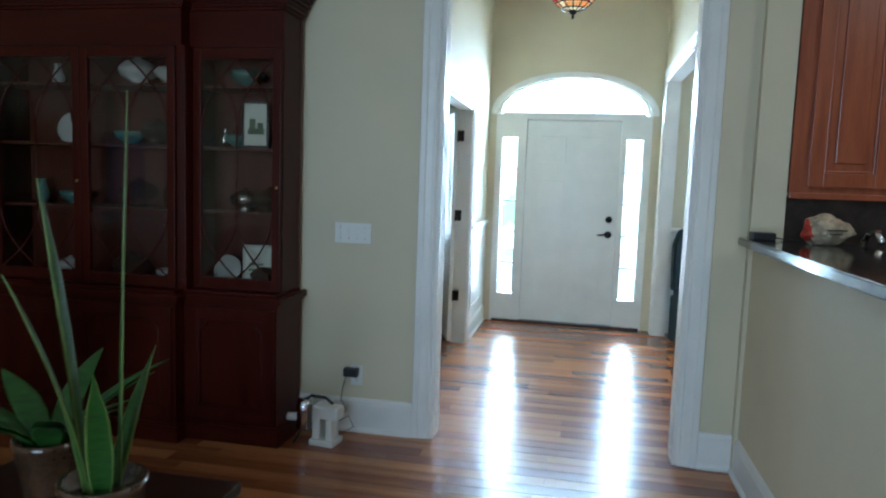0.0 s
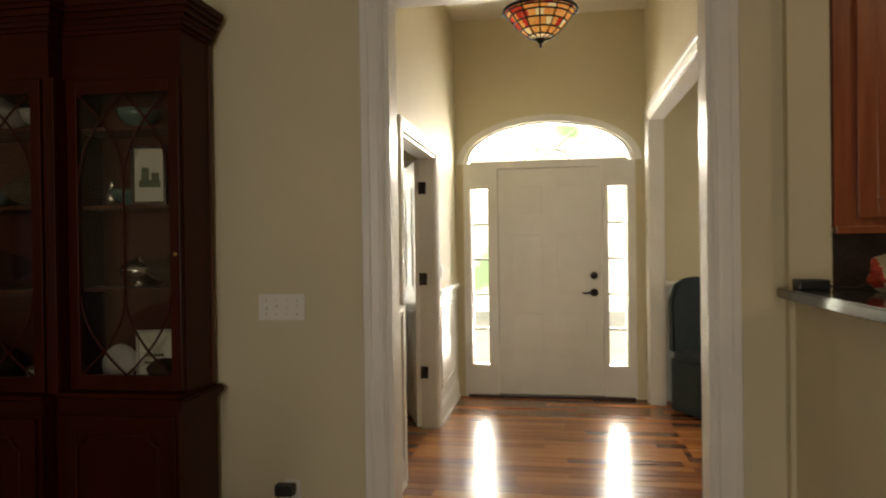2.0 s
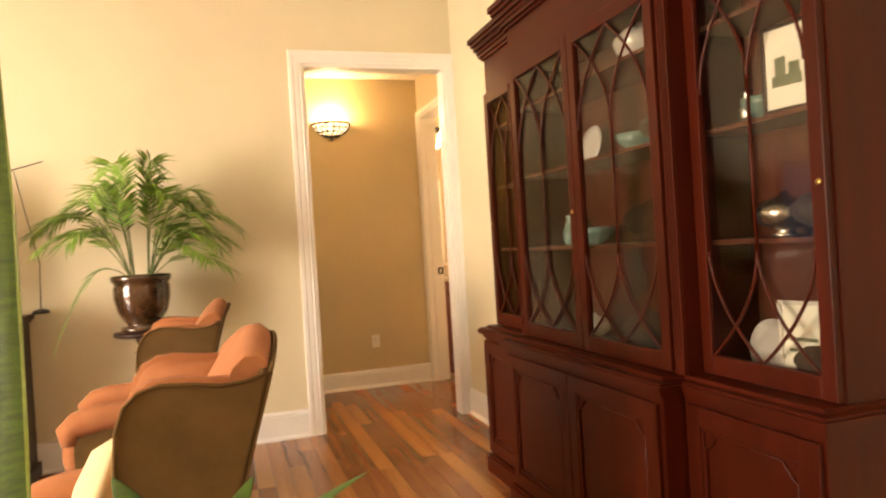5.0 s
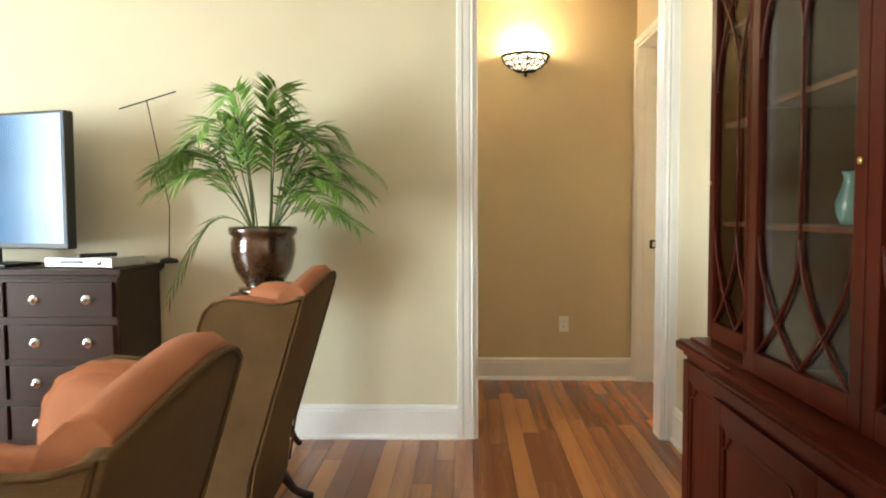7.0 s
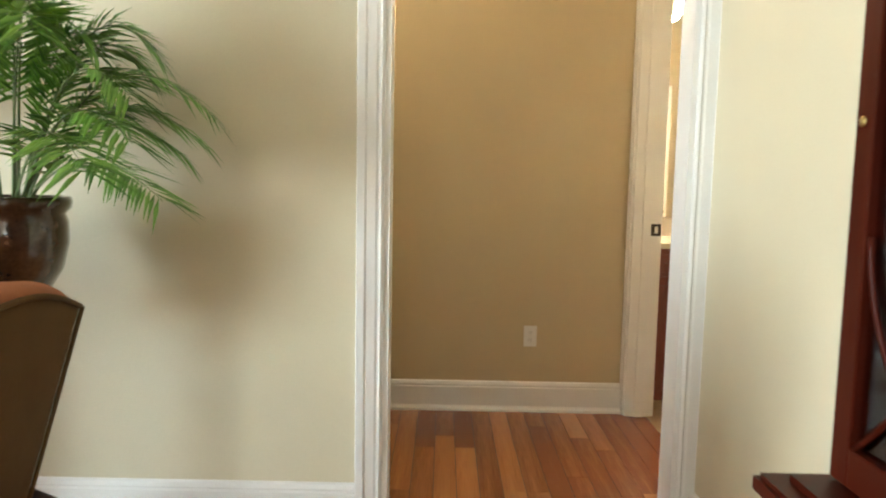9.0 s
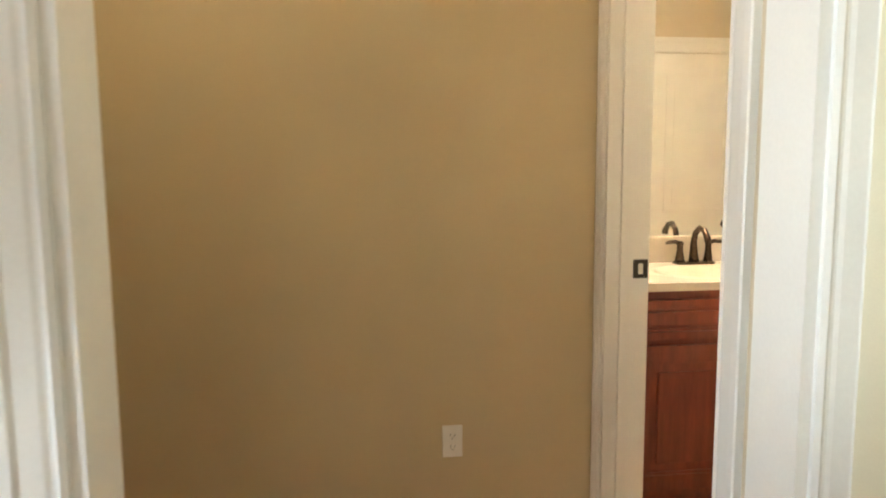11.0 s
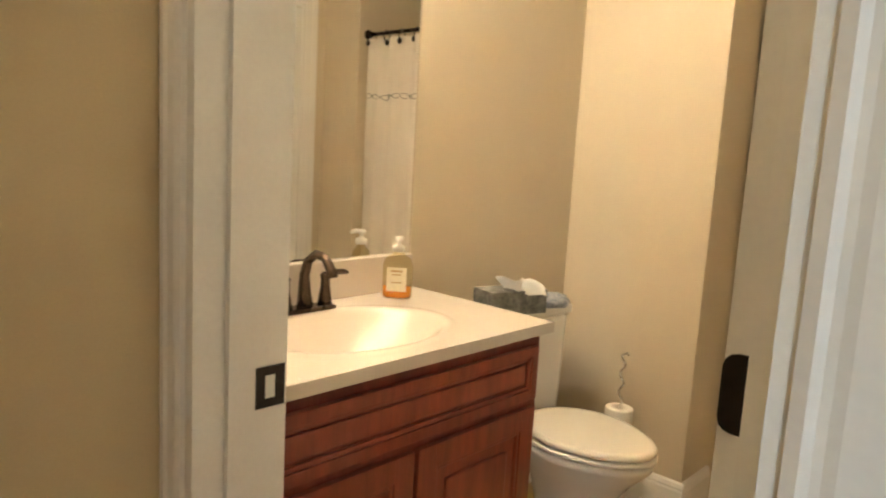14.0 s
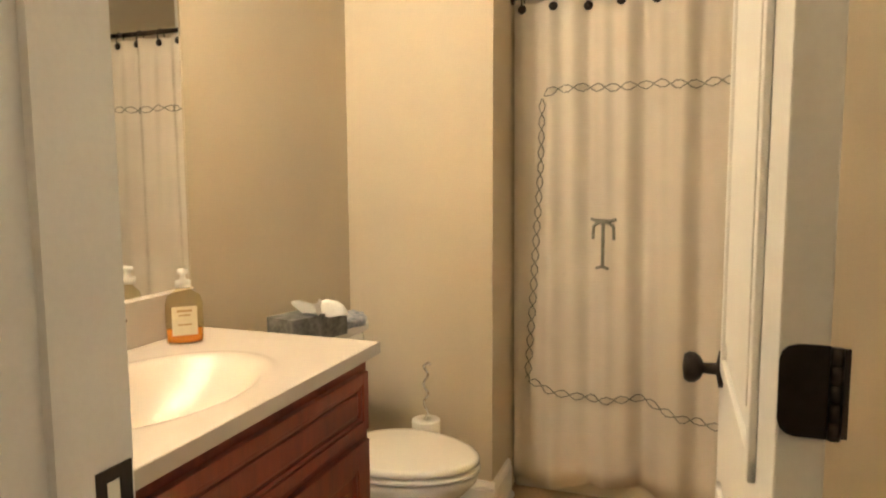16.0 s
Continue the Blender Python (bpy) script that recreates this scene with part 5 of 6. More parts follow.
# ---- back hall things ----
sc = thing("wall_sconce", (-5.8, 3.38, 0.0), "dark filigree bowl wall sconce with lit glass", "wall sconce")
SG = mat("lit_sconce_glass", (1.0, 0.8, 0.5), 0.4, var=0.1, scale=20, emit=0.55)
SP = [(0.02, 2.275), (0.07, 2.285), (0.12, 2.31), (0.155, 2.345), (0.17, 2.385)]
b = bmesh.new()
lathe(b, [(r * 0.94, z) for r, z in SP], 20, a0=-math.pi / 2, a1=math.pi / 2)
part("glass_bowl", b, SG, sc, "lit amber glass bowl")
for s in range(9):
    a = -math.pi / 2 + math.pi * s / 8
    b = bmesh.new()
    tube(b, [(r * math.cos(a), r * math.sin(a), z) for r, z in SP], 0.005, 5)
    part("rib", b, LEAD, sc)
for r, z in SP[1:]:
    b = bmesh.new()
    tube(b, [(r * math.cos(-math.pi / 2 + math.pi * s / 24), r * math.sin(-math.pi / 2 + math.pi * s / 24), z + (0.008 * math.sin(s * 2.1) if z < 2.38 else 0)) for s in range(25)], 0.006 if z < 2.38 else 0.01, 5)
    part("scroll_band", b, LEAD, sc)
b = bmesh.new()
lathe(b, [(0, 2.235), (0.008, 2.24), (0.012, 2.25), (0.006, 2.258), (0.02, 2.268), (0.024, 2.278), (0, 2.28)], 12, at=(0.03, 0, 0))
part("finial", b, LEAD, sc)
b = bmesh.new()
rs = random.Random(21)
for k in range(70):
    f, a = rs.uniform(0.1, 3.9), rs.uniform(-1.5, 1.5)
    (r0, z0), (r1, z1) = SP[int(f)], SP[int(f) + 1]
    q = f - int(f)
    r, z = (r0 + (r1 - r0) * q) * 1.005, z0 + (z1 - z0) * q
    lf = bmesh.new()
    bmesh.ops.create_icosphere(lf, subdivisions=1, radius=1)
    lf.transform(pose(r * math.cos(a), r * math.sin(a), z, 0, 0, math.degrees(a)) @ Matrix.Rotation(math.atan2(z1 - z0, r1 - r0) + math.pi / 2, 4, "Y").inverted() @ Matrix.Rotation(rs.uniform(0, 3.1), 4, "X") @ Matrix.Diagonal((0.0025, 0.016, 0.006, 1)))
    join(b, lf)
tagged(part("leaf_filigree", b, LEAD, sc, "dark pierced leaf scrollwork"), kind="stuff")
boxes("back_plate", LEAD, sc, (0.0, 0.012, -0.06, 0.06, 2.27, 2.4), bev=0.004)
b = bmesh.new()
lathe(b, [(0, 2.78), (0.06, 2.78), (0.085, 2.788), (0.09, 2.799), (0, 2.799)], 24, at=(-5.2, 2.7, 0))
tagged(part("ceiling_light", b, mat("lit_ceiling_glass", (1, 0.85, 0.6), 0.4, emit=0.8), None), "small lit flush light on hall ceiling", "ceiling light")
sp = thing("strike_plate", (-5.7345, 4.31, 1.015), "dark bronze strike plate on white door jamb", "strike plate")
b = bmesh.new()
for q in ((-0.026, 0.024, 0.018, 0.032), (-0.026, 0.024, -0.032, -0.018), (-0.026, -0.01, -0.018, 0.018), (0.008, 0.024, -0.018, 0.018)):
    box(b, 0.0, 0.0025, q[0], q[1], q[2], q[3])
box(b, -0.004, 0.006, -0.034, -0.026, -0.03, 0.03, 0.002)
part("plate", b, BRONZE, sp)
boxes("latch_hole", PLASTIC, sp, (0.0002, 0.0008, -0.01, 0.008, -0.018, 0.018), label="pale latch hole")

# ---- bathroom things ----
bd = thing("bathroom_door", (-5.064, 4.393, 0), "white panelled bathroom door standing open inward", "door", turn=91.5)
b = bmesh.new()
box(b, 0.0, 0.64, 0.0, 0.038, 0.012, 2.06, 0.002)
part("leaf", b, WHITE, bd)
for z0, z1 in ((0.2, 0.86), (1.04, 1.92)):
    for fy, sg in ((0.038, 1), (0.0, -1)):
        b = bmesh.new()
        for q in ((0.11, 0.135, z0, z1), (0.505, 0.53, z0, z1), (0.11, 0.53, z0, z0 + 0.025), (0.11, 0.53, z1 - 0.025, z1)):
            box(b, q[0], q[1], min(fy, fy + sg * 0.008), max(fy, fy + sg * 0.008), q[2], q[3], 0.003)
        box(b, 0.17, 0.47, min(fy, fy + sg * 0.006), max(fy, fy + sg * 0.006), z0 + 0.06, z1 - 0.06, 0.002)
        part("panel", b, WHITE, bd)
for sg in (1, -1):
    b = bmesh.new()
    lathe(b, [(0, 0), (0.03, 0), (0.03, 0.006), (0.01, 0.01), (0.009, 0.03), (0.018, 0.034), (0.025, 0.043), (0.026, 0.052), (0.021, 0.06), (0, 0.063)], 20)
    b.transform(pose(0.58, 0.038 if sg > 0 else 0.0, 1.03, -90 * sg, 0, 0))
    part("knob", b, BRONZE, bd, "dark bronze round knob")
for z in (0.28, 1.172, 1.86):
    b = bmesh.new()
    prism(b, [(0.0, z - 0.0385), (0.024, z - 0.0385), (0.031, z - 0.0365), (0.0355, z - 0.032), (0.0375, z - 0.025), (0.0375, z + 0.025), (0.0355, z + 0.032), (0.031, z + 0.0365), (0.024, z + 0.0385), (0.0, z + 0.0385)], "x", -0.0035, -0.0005)
    for k in range(5):
        lathe(b, [(0, -0.0072), (0.005, -0.0072), (0.005, 0.0072), (0, 0.0072)], 10, at=(-0.005, -0.004, z - 0.0306 + 0.0153 * k))
    box(b, -0.0045, -0.001, -0.014, -0.006, z - 0.037, z + 0.037, 0.0006)
    part("hinge", b, BRONZE, bd, "large dark bronze hinge with rounded corners")

casing("trim_closet", "y", -4.42, -1, 5.56, 6.28, 2.21, 0.112)
cd = thing("closet_door", (-4.395, 5.562, 0), "closed white panelled linen closet door with dark knob", "door", turn=90)
boxes("leaf", WHITE, cd, (0.0, 0.716, 0.0, 0.035, 0.01, 2.205), bev=0.002)
for z0, z1 in ((0.2, 0.78), (1.02, 2.06)):
    b = bmesh.new()
    for q in ((0.11, 0.135, z0, z1), (0.58, 0.605, z0, z1), (0.135, 0.58, z0, z0 + 0.025), (0.135, 0.58, z1 - 0.025, z1)):
        box(b, q[0], q[1], 0.035, 0.044, q[2], q[3], 0.003)
    box(b, 0.175, 0.54, 0.035, 0.041, z0 + 0.065, z1 - 0.065, 0.002)
    part("panel", b, WHITE, cd)
b = bmesh.new()
lathe(b, [(0, 0), (0.03, 0), (0.03, 0.006), (0.01, 0.01), (0.009, 0.03), (0.018, 0.034), (0.025, 0.043), (0.026, 0.052), (0.021, 0.06), (0, 0.063)], 20)
b.transform(pose(0.61, 0.035, 0.925, -90, 0, 0))
part("knob", b, BRONZE, cd, "dark bronze round knob")

van = thing("vanity_cabinet", (-6.475, 4.835, 0), "cherry wood bathroom vanity cabinet with panelled doors", "vanity", turn=90)
b = bmesh.new()
box(b, -0.492, 0.485, -0.53, 0.0, 0.09, 0.78)
box(b, -0.492, 0.485, -0.46, 0.0, 0.0, 0.09)
box(b, -0.492, 0.485, -0.53, -0.51, 0.78, 0.899)
box(b, 0.465, 0.485, -0.51, 0.0, 0.78, 0.899)
part("body", b, CHERRY, van)
frame_door("false_drawer", van, -0.465, 0.46, 0.715, 0.865, -0.53, CHERRY, 0.028, 0.02)
for x0, x1 in ((-0.465, -0.01), (0.005, 0.46)):
    frame_door("door", van, x0, x1, 0.12, 0.69, -0.53, CHERRY, 0.06, 0.02)
# worktop with moulded oval basin
b = bmesh.new()
X0, X1, Y0, Y1, ZT = -0.497, 0.505, -0.563, 0.0, 0.93
NX, NY = 110, 70
grid = []
for i in range(NX + 1):
    row = []
    for j in range(NY + 1):
        x, y_ = X0 + (X1 - X0) * i / NX, Y0 + (Y1 - Y0) * j / NY
        r = math.hypot((x + 0.0) / 0.262, (y_ + 0.3) / 0.186)
        z = ZT
        if r < 1:
            z -= 0.12 * (1 - r ** 2.2) ** 1.1
        elif r < 1.16:
            z += 0.003 * math.sin(math.pi * (r - 1) / 0.16)
        row.append(b.verts.new((x, y_, z)))
    grid.append(row)
for i in range(NX):
    for j in range(NY):
        b.faces.new((grid[i][j], grid[i + 1][j], grid[i + 1][j + 1], grid[i][j + 1])).smooth = True
edge = [r[0] for r in grid] + grid[-1][1:] + [r[-1] for r in grid[::-1]][1:] + grid[0][::-1][1:-1]
low = [b.verts.new((v.co.x, v.co.y, ZT - 0.03)) for v in edge]
for k in range(len(edge)):
    b.faces.new((edge[k], low[k], low[(k + 1) % len(edge)], edge[(k + 1) % len(edge)]))
bmesh.ops.recalc_face_normals(b, faces=b.faces[:])
top = thing("marble_countertop", (-6.475, 4.835, 0), "cream cultured marble vanity top with oval basin", "countertop", turn=90)
part("basin_slab", b, MARBLE, top)
boxes("backsplash", MARBLE, top, (X0, 0.47, -0.02, 0.0, ZT + 0.0005, ZT + 0.118), bev=0.004)
b = bmesh.new()
lathe(b, [(0, 0), (0.022, 0), (0.022, 0.003), (0.014, 0.004), (0, 0.002)], 16, at=(0, -0.3, ZT - 0.1195))
part("drain", b, CHROME, top)
fa = thing("faucet", (-6.385, 4.835, ZT), "dark bronze two-handle arched bathroom faucet", "faucet", turn=90)
b = bmesh.new()
box(b, -0.088, 0.088, -0.028, 0.028, 0.0, 0.014, 0.007)
part("base", b, FAUCET, fa)
b = bmesh.new()
tube(b, [(0, 0.0, 0.01), (0, 0.004, 0.05), (0, 0.006, 0.1), (0, -0.008, 0.14), (0, -0.045, 0.165), (0, -0.085, 0.158), (0, -0.112, 0.128), (0, -0.118, 0.112)], [0.024, 0.018, 0.014, 0.013, 0.0125, 0.012, 0.014, 0.015], 14)
part("spout", b, FAUCET, fa)
for sg in (1, -1):
    b = bmesh.new()
    lathe(b, [(0, 0.012), (0.022, 0.012), (0.019, 0.03), (0.014, 0.06), (0.013, 0.085), (0.016, 0.095), (0.01, 0.103), (0, 0.105)], 14, at=(sg * 0.066, 0, 0))
    tube(b, [(sg * 0.066, 0, 0.094), (sg * 0.09, -0.004, 0.102), (sg * 0.125, -0.008, 0.1), (sg * 0.138, -0.009, 0.096)], [0.01, 0.009, 0.008, 0.005], 8)
    part("handle", b, FAUCET, fa)
b = bmesh.new()
tube(b, [(0, 0.022, 0.01), (0, 0.024, 0.07)], 0.003, 6)
lathe(b, [(0, 0), (0.005, 0), (0.006, 0.008), (0, 0.012)], 8, at=(0, 0.024, 0.068))
part("lift_rod", b, FAUCET, fa)

so = thing("soap_dispenser", (-6.385, 5.175, ZT), "clear pump bottle half full of orange soap", "soap dispenser", turn=42)
b = bmesh.new()
lathe(b, [(0, 0.004), (0.041, 0.004), (0.043, 0.01), (0.043, 0.036), (0, 0.036)], 24, sy=0.68)
part("liquid_soap", b, mat("orange_soap", (0.8, 0.3, 0.04), 0.15, var=0.1, coat=0.5), so, "orange liquid soap")
b = bmesh.new()
lathe(b, [(0, 0), (0.043, 0), (0.046, 0.006), (0.046, 0.1), (0.039, 0.122), (0.018, 0.135), (0.016, 0.145), (0, 0.145)], 24, sy=0.68)
p = part("bottle", b, glass("clear_plastic", (0.9, 0.86, 0.7), 0.05), so)
p.visible_shadow = False
b = bmesh.new()
box(b, -0.03, 0.03, -0.0345, -0.0325, 0.025, 0.098, 0.0005)
part("label_panel", b, mat("cream_label", (0.78, 0.7, 0.5), 0.5, var=0.1), so)
b = bmesh.new()
for q in ((-0.018, 0.018, 0.084, 0.09), (-0.014, 0.014, 0.074, 0.078), (-0.016, 0.016, 0.05, 0.054)):
    box(b, q[0], q[1], -0.0352, -0.0342, q[2], q[3])
part("lettering", b, mat("label_ink", (0.5, 0.34, 0.16), 0.6), so)
b = bmesh.new()
lathe(b, [(0, 0.143), (0.019, 0.143), (0.019, 0.16), (0.008, 0.163), (0.006, 0.175), (0.013, 0.178), (0.013, 0.188), (0, 0.19)], 18)
tube(b, [(0, 0, 0.183), (0, -0.02, 0.184), (0, -0.036, 0.178)], [0.008, 0.007, 0.005], 8)
part("pump", b, PLASTIC, so)

mi = thing("mirror", (-6.48, 4.845, 0), "large frameless wall mirror above the vanity", "mirror", turn=90)
b = bmesh.new()
box(b, -0.503, 0.458, -0.006, -0.001, 1.05, 2.3)
part("glass", b, MIRROR, mi)
b = bmesh.new()
prism(b, [(0.458, -0.001), (0.458, -0.006), (0.47, -0.002), (0.47, -0.001)], "z", 1.05, 2.3)
prism(b, [(-0.001, 1.05), (-0.006, 1.05), (-0.002, 1.042), (-0.001, 1.042)], "x", -0.503, 0.458)
part("bevel", b, MIRROR, mi)
vl = thing("vanity_light", (-6.48, 4.87, 0), "bronze vanity light bar with three glass shades", "wall light", turn=90)
boxes("bar", BRONZE, vl, (-0.33, 0.33, -0.03, 0.0, 2.42, 2.48), bev=0.006)
for x in (-0.25, 0.0, 0.25):
    b = bmesh.new()
    tube(b, [(x, -0.02, 2.45), (x, -0.08, 2.46), (x, -0.115, 2.44)], 0.008, 8)
    part("arm", b, BRONZE, vl)
    b = bmesh.new()
    lathe(b, [(0.025, 2.445), (0.035, 2.42), (0.05, 2.37), (0.065, 2.335), (0.062, 2.335), (0.047, 2.37), (0.03, 2.42)], 20, at=(x, -0.115, 0))
    part("shade", b, mat("lit_shade", (1, 0.88, 0.68), 0.4, emit=1.2), vl, "lit frosted glass shade")

# toilet; local front -y
to = thing("toilet", (-6.475, 5.8, 0), "white porcelain toilet with closed lid", "toilet", turn=90)
b = bmesh.new()
box(b, -0.2, 0.2, -0.19, -0.012, 0.4, 0.79, 0.02)
for v in b.verts:
    v.co.x *= 0.9 + 0.1 * (v.co.z - 0.4) / 0.345
part("tank", b, PORC, to)
b = bmesh.new()
box(b, -0.215, 0.215, -0.2, -0.006, 0.792, 0.83, 0.012)
part("tank_lid", b, PORC, to)


def egg(t_, w, l0, l1):
    c, s = math.cos(t_), math.sin(t_)
    return (w * s * (1 - 0.12 * max(0, c)), -0.42 - (l1 if c > 0 else l0) * c)


b = bmesh.new()
rows = []
for z, w, l0, l1 in ((0.0, 0.12, 0.16, 0.12), (0.02, 0.118, 0.16, 0.115), (0.1, 0.105, 0.16, 0.1), (0.2, 0.112, 0.19, 0.12), (0.3, 0.15, 0.21, 0.19), (0.37, 0.183, 0.23, 0.255), (0.395, 0.185, 0.23, 0.26), (0.4, 0.17, 0.22, 0.245)):
    rows.append([b.verts.new((*egg(2 * math.pi * k / 40, w, l0, l1), z)) for k in range(40)])
for p_, q_ in zip(rows, rows[1:]):
    for k in range(40):
        b.faces.new((p_[k], p_[(k + 1) % 40], q_[(k + 1) % 40], q_[k])).smooth = True
b.faces.new(rows[0])
b.faces.new(rows[-1])
bmesh.ops.recalc_face_normals(b, faces=b.faces[:])
part("bowl", b, PORC, to)
for nm, z0, z1, gr in (("seat", 0.404, 0.42, 1.0), ("lid", 0.425, 0.45, 0.985)):
    b = bmesh.new()
    rows = []
    for z, g in ((z0, 0.97), (z0 + 0.004, 1.0), (z1 - 0.006, 1.0), (z1 - 0.001, 0.975), (z1, 0.9), (z1 + 0.003, 0.5), (z1 + 0.004, 0.02)):
        rows.append([b.verts.new(((egg(2 * math.pi * k / 40, 0.19 * gr, 0.22, 0.268 * gr)[0]) * g, -0.42 + (egg(2 * math.pi * k / 40, 0.19 * gr, 0.22, 0.268 * gr)[1] + 0.42) * g, z)) for k in range(40)])
    for p_, q_ in zip(rows, rows[1:]):
        for k in range(40):
            b.faces.new((p_[k], p_[(k + 1) % 40], q_[(k + 1) % 40], q_[k])).smooth = True
    b.faces.new(rows[0])
    b.faces.new(rows[-1])
    bmesh.ops.recalc_face_normals(b, faces=b.faces[:])
    part(nm, b, PORC, to)
b = bmesh.new()
tube(b, [(-0.15, -0.19, 0.68), (-0.15, -0.205, 0.68), (-0.1, -0.21, 0.675)], [0.01, 0.008, 0.006], 8)
part("flush_lever", b, CHROME, to)

ti = thing("tissue_box", (-6.33, 5.68, 0.83), "dark floral tissue box with white tissue", "tissue box", turn=75)
b = bmesh.new()
box(b, -0.12, 0.12, -0.06, 0.06, 0, 0.085, 0.002)
part("carton", b, mat("floral_card", (0.035, 0.04, 0.04), 0.5, var=0.3, scale=22, alt=(0.3, 0.3, 0.28)), ti)
b = bmesh.new()
rows = []
for i in range(9):
    f = i / 8
    rows.append([b.verts.new((-0.05 + 0.13 * g / 8 + 0.015 * math.sin(f * 7 + g), -0.02 + 0.03 * math.sin(g * 1.3 + f * 3) - 0.08 * f * (g / 8), 0.085 + 0.045 * math.sin(f * 3.0) - 0.02 * f * g / 8 + 0.006 * math.sin(g * 2.2))) for g in range(9)])
for p_, q_ in zip(rows, rows[1:]):
    for k in range(8):
        b.faces.new((p_[k], p_[k + 1], q_[k + 1], q_[k])).smooth = True
part("tissue", b, mat("tissue_paper", (0.8, 0.78, 0.72), 0.9, var=0.04), ti)
cl = thing("folded_cloth", (-6.29, 5.9, 0.83), "crumpled grey patterned cloth on the tank", "cloth", turn=15)
b = bmesh.new()
bmesh.ops.create_icosphere(b, subdivisions=3, radius=1)
for v in b.verts:
    s_ = 1 + 0.25 * noise.noise(v.co * 3)
    v.co = Vector((v.co.x * 0.055 * s_, v.co.y * 0.07 * s_, max(0.0, 0.022 + v.co.z * 0.03 * s_)))
for f in b.faces:
    f.smooth = True
part("cloth", b, mat("grey_print_cloth", (0.5, 0.5, 0.5), 0.9, var=0.3, scale=60, alt=(0.15, 0.17, 0.2)), cl)

rh = thing("toilet_roll_stand", (-6.1, 6.13, 0), "standing toilet paper holder with wavy metal rod", "toilet roll holder")
b = bmesh.new()
lathe(b, [(0, 0), (0.075, 0), (0.075, 0.008), (0.02, 0.014), (0, 0.014)], 24)
part("base", b, CHROME, rh)
b = bmesh.new()
tube(b, [(0.009 * math.sin(z * 85) if z > 0.45 else 0, 0.006 * math.cos(z * 85) if z > 0.45 else 0, z) for z in [0.01 + 0.0165 * k for k in range(27)] + [0.455 + 0.006 * k for k in range(32)]] + [(0.012, 0, 0.655), (0.02, 0, 0.645)], 0.005, 8)
part("rod", b, CHROME, rh)
for k in range(4):
    b = bmesh.new()
    lathe(b, [(0.02, 0), (0.052, 0), (0.054, 0.004), (0.054, 0.098), (0.052, 0.102), (0.02, 0.102), (0.019, 0.05)], 24, at=(0, 0, 0.016 + 0.105 * k))
    part("paper_roll", b, mat("toilet_paper", (0.8, 0.76, 0.68), 0.95, var=0.05, bump=0.3) if k == 0 else bpy.data.materials["toilet_paper"], rh, "white toilet paper roll")

# tub and curtain
tub = thing("bathtub", (-5.14, 6.9, 0), "white alcove bathtub behind the shower curtain", "bathtub")
b = bmesh.new()
for q in ((-0.73, 0.37, -0.3, -0.22, 0.0, 0.46), (-0.73, 0.37, 0.28, 0.375, 0.0, 0.46), (-0.73, -0.65, -0.22, 0.28, 0.0, 0.46), (0.29, 0.37, -0.22, 0.28, 0.0, 0.46), (-0.65, 0.29, -0.22, 0.28, 0.05, 0.1)):
    box(b, *q, bev=0.012)
part("shell", b, PORC, tub)
rod = thing("curtain_rod", (-5.15, 6.53, 2.06), "dark metal shower curtain rod", "curtain rod")
b = bmesh.new()
tube(b, [(-0.72, 0, 0), (0.386, 0, 0)], 0.012, 10)
part("pole", b, FAUCET, rod)
for x in (-0.722, 0.384):
    b = bmesh.new()
    tube(b, [(x - 0.003, 0, 0), (x + 0.004, 0, 0)], 0.03, 14)
    part("flange", b, FAUCET, rod)


def cy(x, z):
    """The folds of the curtain."""
    lo = min(1, max(0, (2.03 - z) / 1.9))
    return 6.52 + 0.02 * lo + (0.016 + 0.012 * lo) * math.sin(x * 29 + 0.8 * math.sin(x * 5)) + 0.012 * math.sin(x * 61 + z * 1.1) * (1 - 0.4 * lo) + 0.014 * lo * math.sin(x * 13 + 2 + z)


cur = thing("shower_curtain", (0, 0, 0), "white cloth shower curtain with grey embroidered T and chain border", "shower curtain")
b = bmesh.new()
cols, rws = 170, 26
g_ = []
for i in range(cols + 1):
    x = -5.865 + 1.09 * i / cols
    g_.append([b.verts.new((x, cy(x, z), z + (0.02 * math.sin(x * 9) if j == 0 else 0))) for j, z in enumerate([0.066 + 1.964 * j / rws for j in range(rws + 1)])])
for p_, q_ in zip(g_, g_[1:]):
    for k in range(rws):
        b.faces.new((p_[k], q_[k], q_[k + 1], p_[k + 1])).smooth = True
CLOTH = mat("white_cotton", (0.76, 0.7, 0.6), 0.9, var=0.04, scale=5, bump=0.3, bscale=400)
c_ = part("cloth", b, CLOTH, cur)
md = c_.modifiers.new("thick", "SOLIDIFY")
md.thickness = 0.003
THREAD = mat("grey_green_thread", (0.3, 0.3, 0.25), 0.9, var=0.2, scale=60)


def stitched(path, r):
    b = bmesh.new()
    tube(b, [(x, cy(x, z) - 0.006, z) for x, z in path], r, 5)
    return b


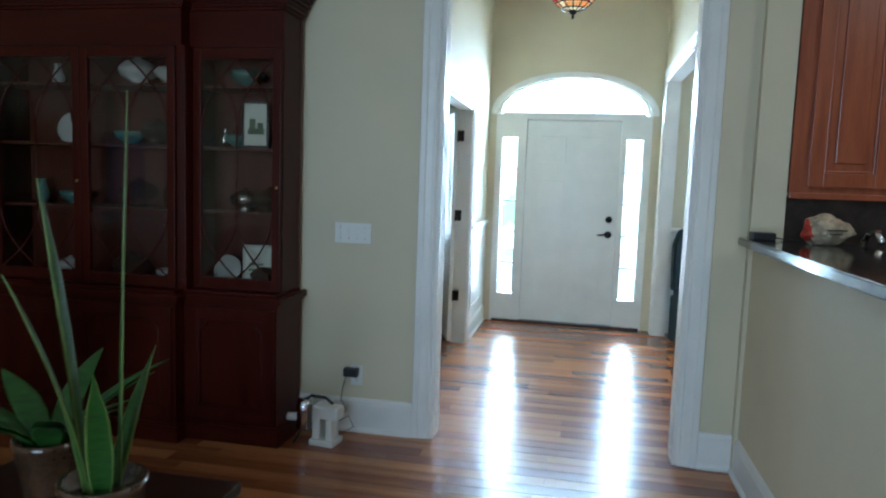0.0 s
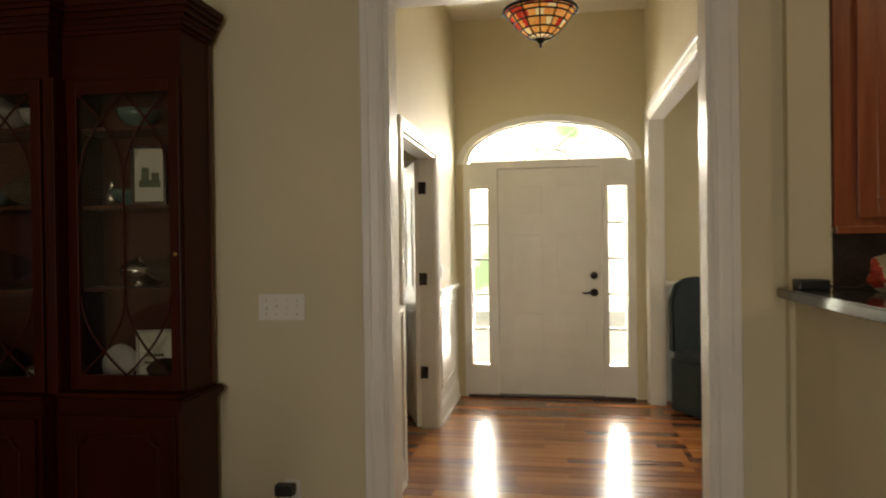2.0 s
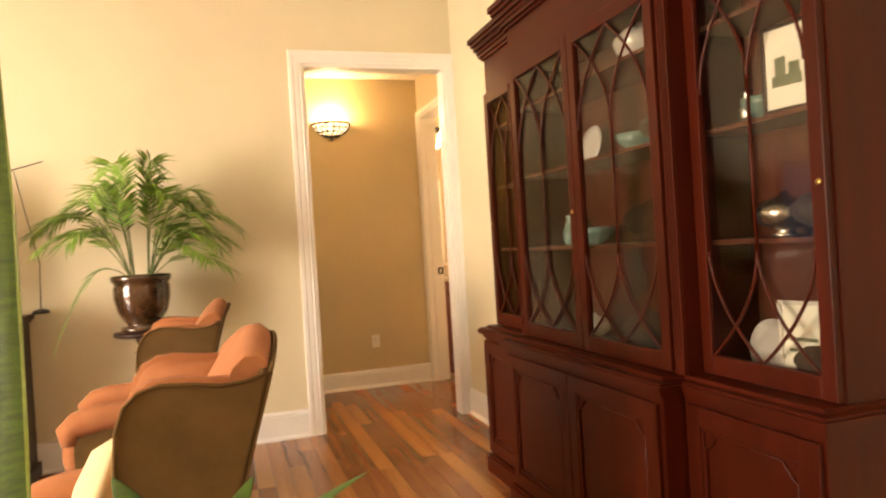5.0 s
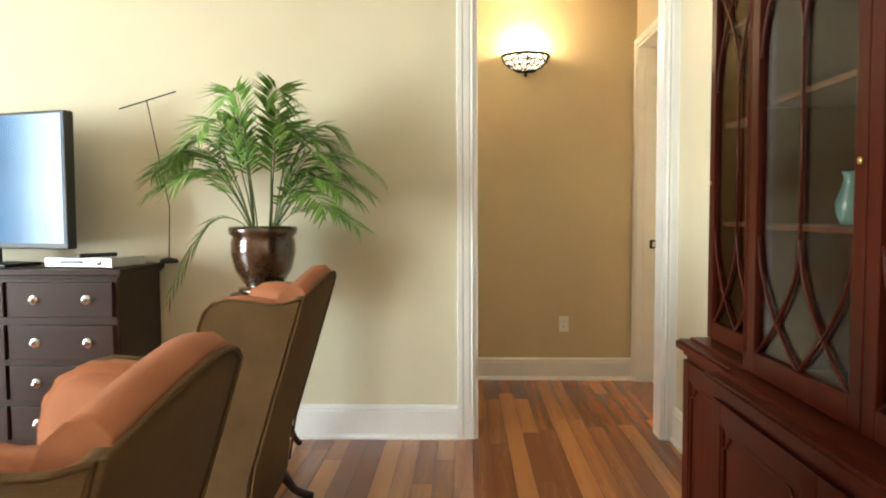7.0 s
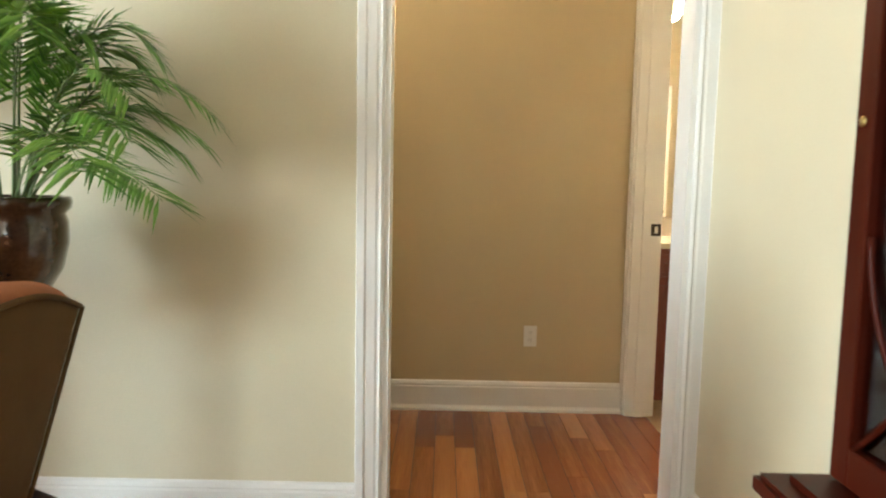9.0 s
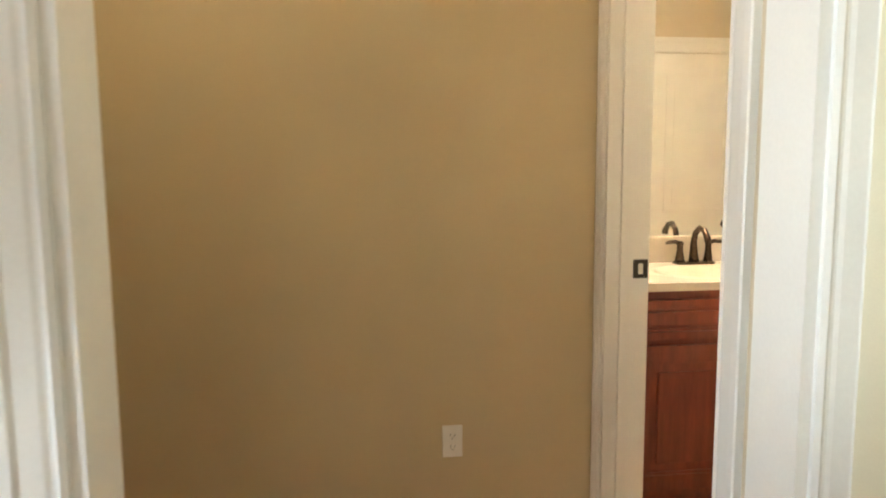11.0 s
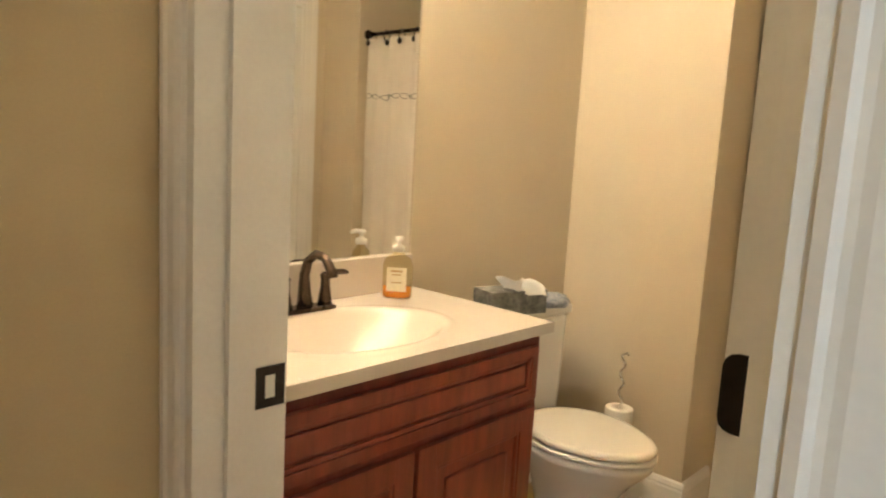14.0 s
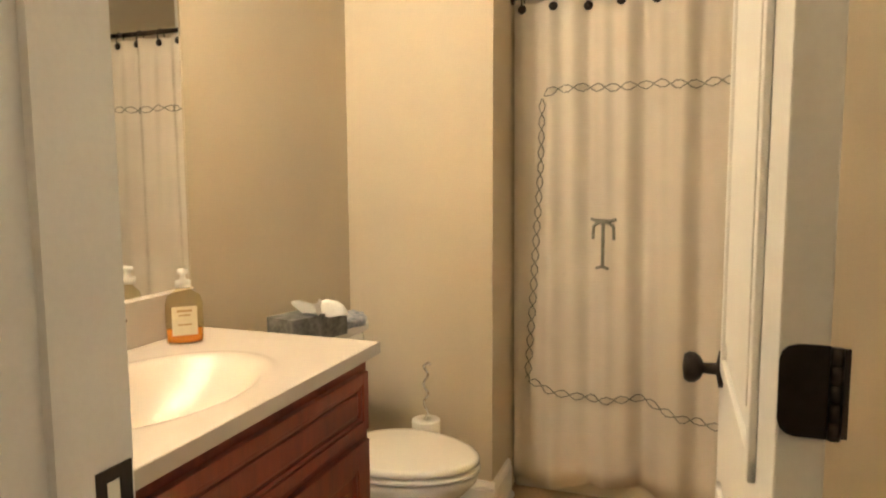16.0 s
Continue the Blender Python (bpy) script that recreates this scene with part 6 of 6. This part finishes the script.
def chain(points, nm):
    """Twisted rope of small oval links along a line on the cloth."""
    tot = bmesh.new()
    d = [0.0]
    for (a0, b0), (a1, b1) in zip(points, points[1:]):
        d.append(d[-1] + math.hypot(a1 - a0, b1 - b0))
    n_ = max(2, int(d[-1] / 0.009))
    for sg in (1, -1):
        path = []
        for k in range(n_ + 1):
            s_ = d[-1] * k / n_
            i = max(q for q in range(len(d) - 1) if d[q] <= s_ + 1e-9)
            f = (s_ - d[i]) / (d[i + 1] - d[i])
            (a0, b0), (a1, b1) = points[i], points[i + 1]
            tx, tz = (a1 - a0) / (d[i + 1] - d[i]), (b1 - b0) / (d[i + 1] - d[i])
            o = sg * 0.013 * math.sin(s_ * math.pi / 0.06) * (1 + 0.25 * (k % 2))
            path.append((a0 + tx * f * (d[i + 1] - d[i]) - tz * o, b0 + tz * f * (d[i + 1] - d[i]) + tx * o))
        join(tot, stitched(path, 0.0024))
    part(nm, tot, THREAD, cur, "grey-green embroidered chain border")


def wav(x):
    return 0.47 + 0.02 * math.sin(x * 14 + 1) - 0.06 * max(0, min(1, (x + 5.6) / 0.5))


chain([(-5.735, 1.665), (-5.69, 1.69)] + [(-5.65 + 0.07 * k, 1.69 + 0.006 * math.sin(k * 1.7)) for k in range(13)], "border_top")
chain([(-5.745, 1.655), (-5.75, 1.4), (-5.77, 1.1), (-5.785, 0.8), (-5.805, 0.5)], "border_side")
chain([(-5.8 + 0.05 * k, wav(-5.8 + 0.05 * k)) for k in range(21)], "border_bottom")
tot = bmesh.new()
for path, r in (([(-5.5, 1.17), (-5.5, 1.1), (-5.5, 0.99)], 0.007), ([(-5.525, 0.985), (-5.5, 0.995), (-5.475, 0.985)], 0.006),
                ([(-5.542, 1.1), (-5.54, 1.15), (-5.525, 1.165), (-5.5, 1.17), (-5.475, 1.165), (-5.46, 1.15), (-5.458, 1.1)], 0.006), ([(-5.55, 1.18), (-5.53, 1.175), (-5.47, 1.175), (-5.45, 1.18)], 0.006)):
    dense = [Vector(p).lerp(Vector(q), k / 6) for p, q in zip(path, path[1:]) for k in range(7)]
    join(tot, stitched([(v.x, v.y) for v in dense], r))
part("monogram", tot, THREAD, cur, "grey embroidered letter T")
for k in range(9):
    x = -5.83 + 0.128 * k
    b = bmesh.new()
    tube(b, [(x, 6.53 + 0.024 * math.cos(2 * math.pi * a / 14), 2.052 + 0.034 * math.sin(2 * math.pi * a / 14) - 0.012) for a in range(15)], 0.0035, 6)
    b2 = bmesh.new()
    lathe(b2, [(0, 0), (0.016, 0.001), (0.018, 0.006), (0.01, 0.012), (0, 0.013)], 12)
    join(b, b2, pose(x, cy(x, 2.0) - 0.004, 2.005, 90, 0, 0))
    rg = part("curtain_ring", b, BRONZE, None)
    tagged(rg, "dark round shower curtain hook on rod", "curtain ring", "shower curtain rings")

# ---- floor pieces ----
floor = new("floor")
tagged(floor, "glossy reddish cherry plank floor of mixed tones", "floor", kind="structure")
PW = 0.095
plank_meshes = {}


def plank_mesh(length):
    if length not in plank_meshes:
        b = bmesh.new()
        box(b, 0, length - 0.0012, 0.0006, PW - 0.0006, -0.012, 0.0)
        for v in b.verts:
            if v.co.z > -0.001:
                v.co.y += 0.0008 if v.co.y < PW / 2 else -0.0008
        plank_meshes[length] = mesh_of("plank", b, PLANK)
    return plank_meshes[length]


far = bmesh.new()
rng = random.Random(7)
LEN = (0.7, 0.9, 1.2, 1.5, 1.8)
count = 0


def lay(x0, x1, y, near):
    global count
    x = x0
    while x < x1 - 1e-3:
        ln = rng.choice(LEN)
        if x == x0:
            ln = rng.choice((0.25, 0.4, 0.55, 0.7, 0.85, 1.0, 1.2))
        ln = round(min(ln, x1 - x), 3)
        if near:
            o = new("plank", plank_mesh(ln))
            o.parent = floor
            o.location = (x, y, 0)
            count += 1
        else:
            v = [far.verts.new(c) for c in ((x, y, 0), (x + ln - 0.0012, y, 0), (x + ln - 0.0012, y + PW - 0.0012, 0), (x, y + PW - 0.0012, 0))]
            far.faces.new(v)
        x += ln


y = -3.2
while y < 7.45:
    if y < FY + 0.06:
        lay(-5.8 if 2.85 < y < 4.05 else -4.5, 1.38 if y > 0.6 else 4.8, y, y > 1.9)
        if y > 0.6:
            lay(1.5, 4.8, y, False)
    else:
        lay(-0.44, 1.35, y, True)
        lay(1.35, 4.8, y, False)
        lay(-4.2, -0.44, y, False)
    if 1.5 < y < 2.85 or 4.05 <= y < 4.26:
        lay(-5.8, -4.5, y, y > 2.4)
    y += PW
ob = part("far_planks", far, PLANKS, floor)
ob["kind"] = "stuff"

b = bmesh.new()
box(b, 0.002, 0.303, 0.002, 0.303, -0.006, 0.003, 0.0015)
tm = mesh_of("tile", b, TILE)
for i in range(7):
    for j in range(10):
        o = new("tile", tm)
        o.parent = bpy.data.objects["floor_bath"]
        o.location = (-6.48 + 0.305 * i, 4.30 + 0.305 * j, 0.0)
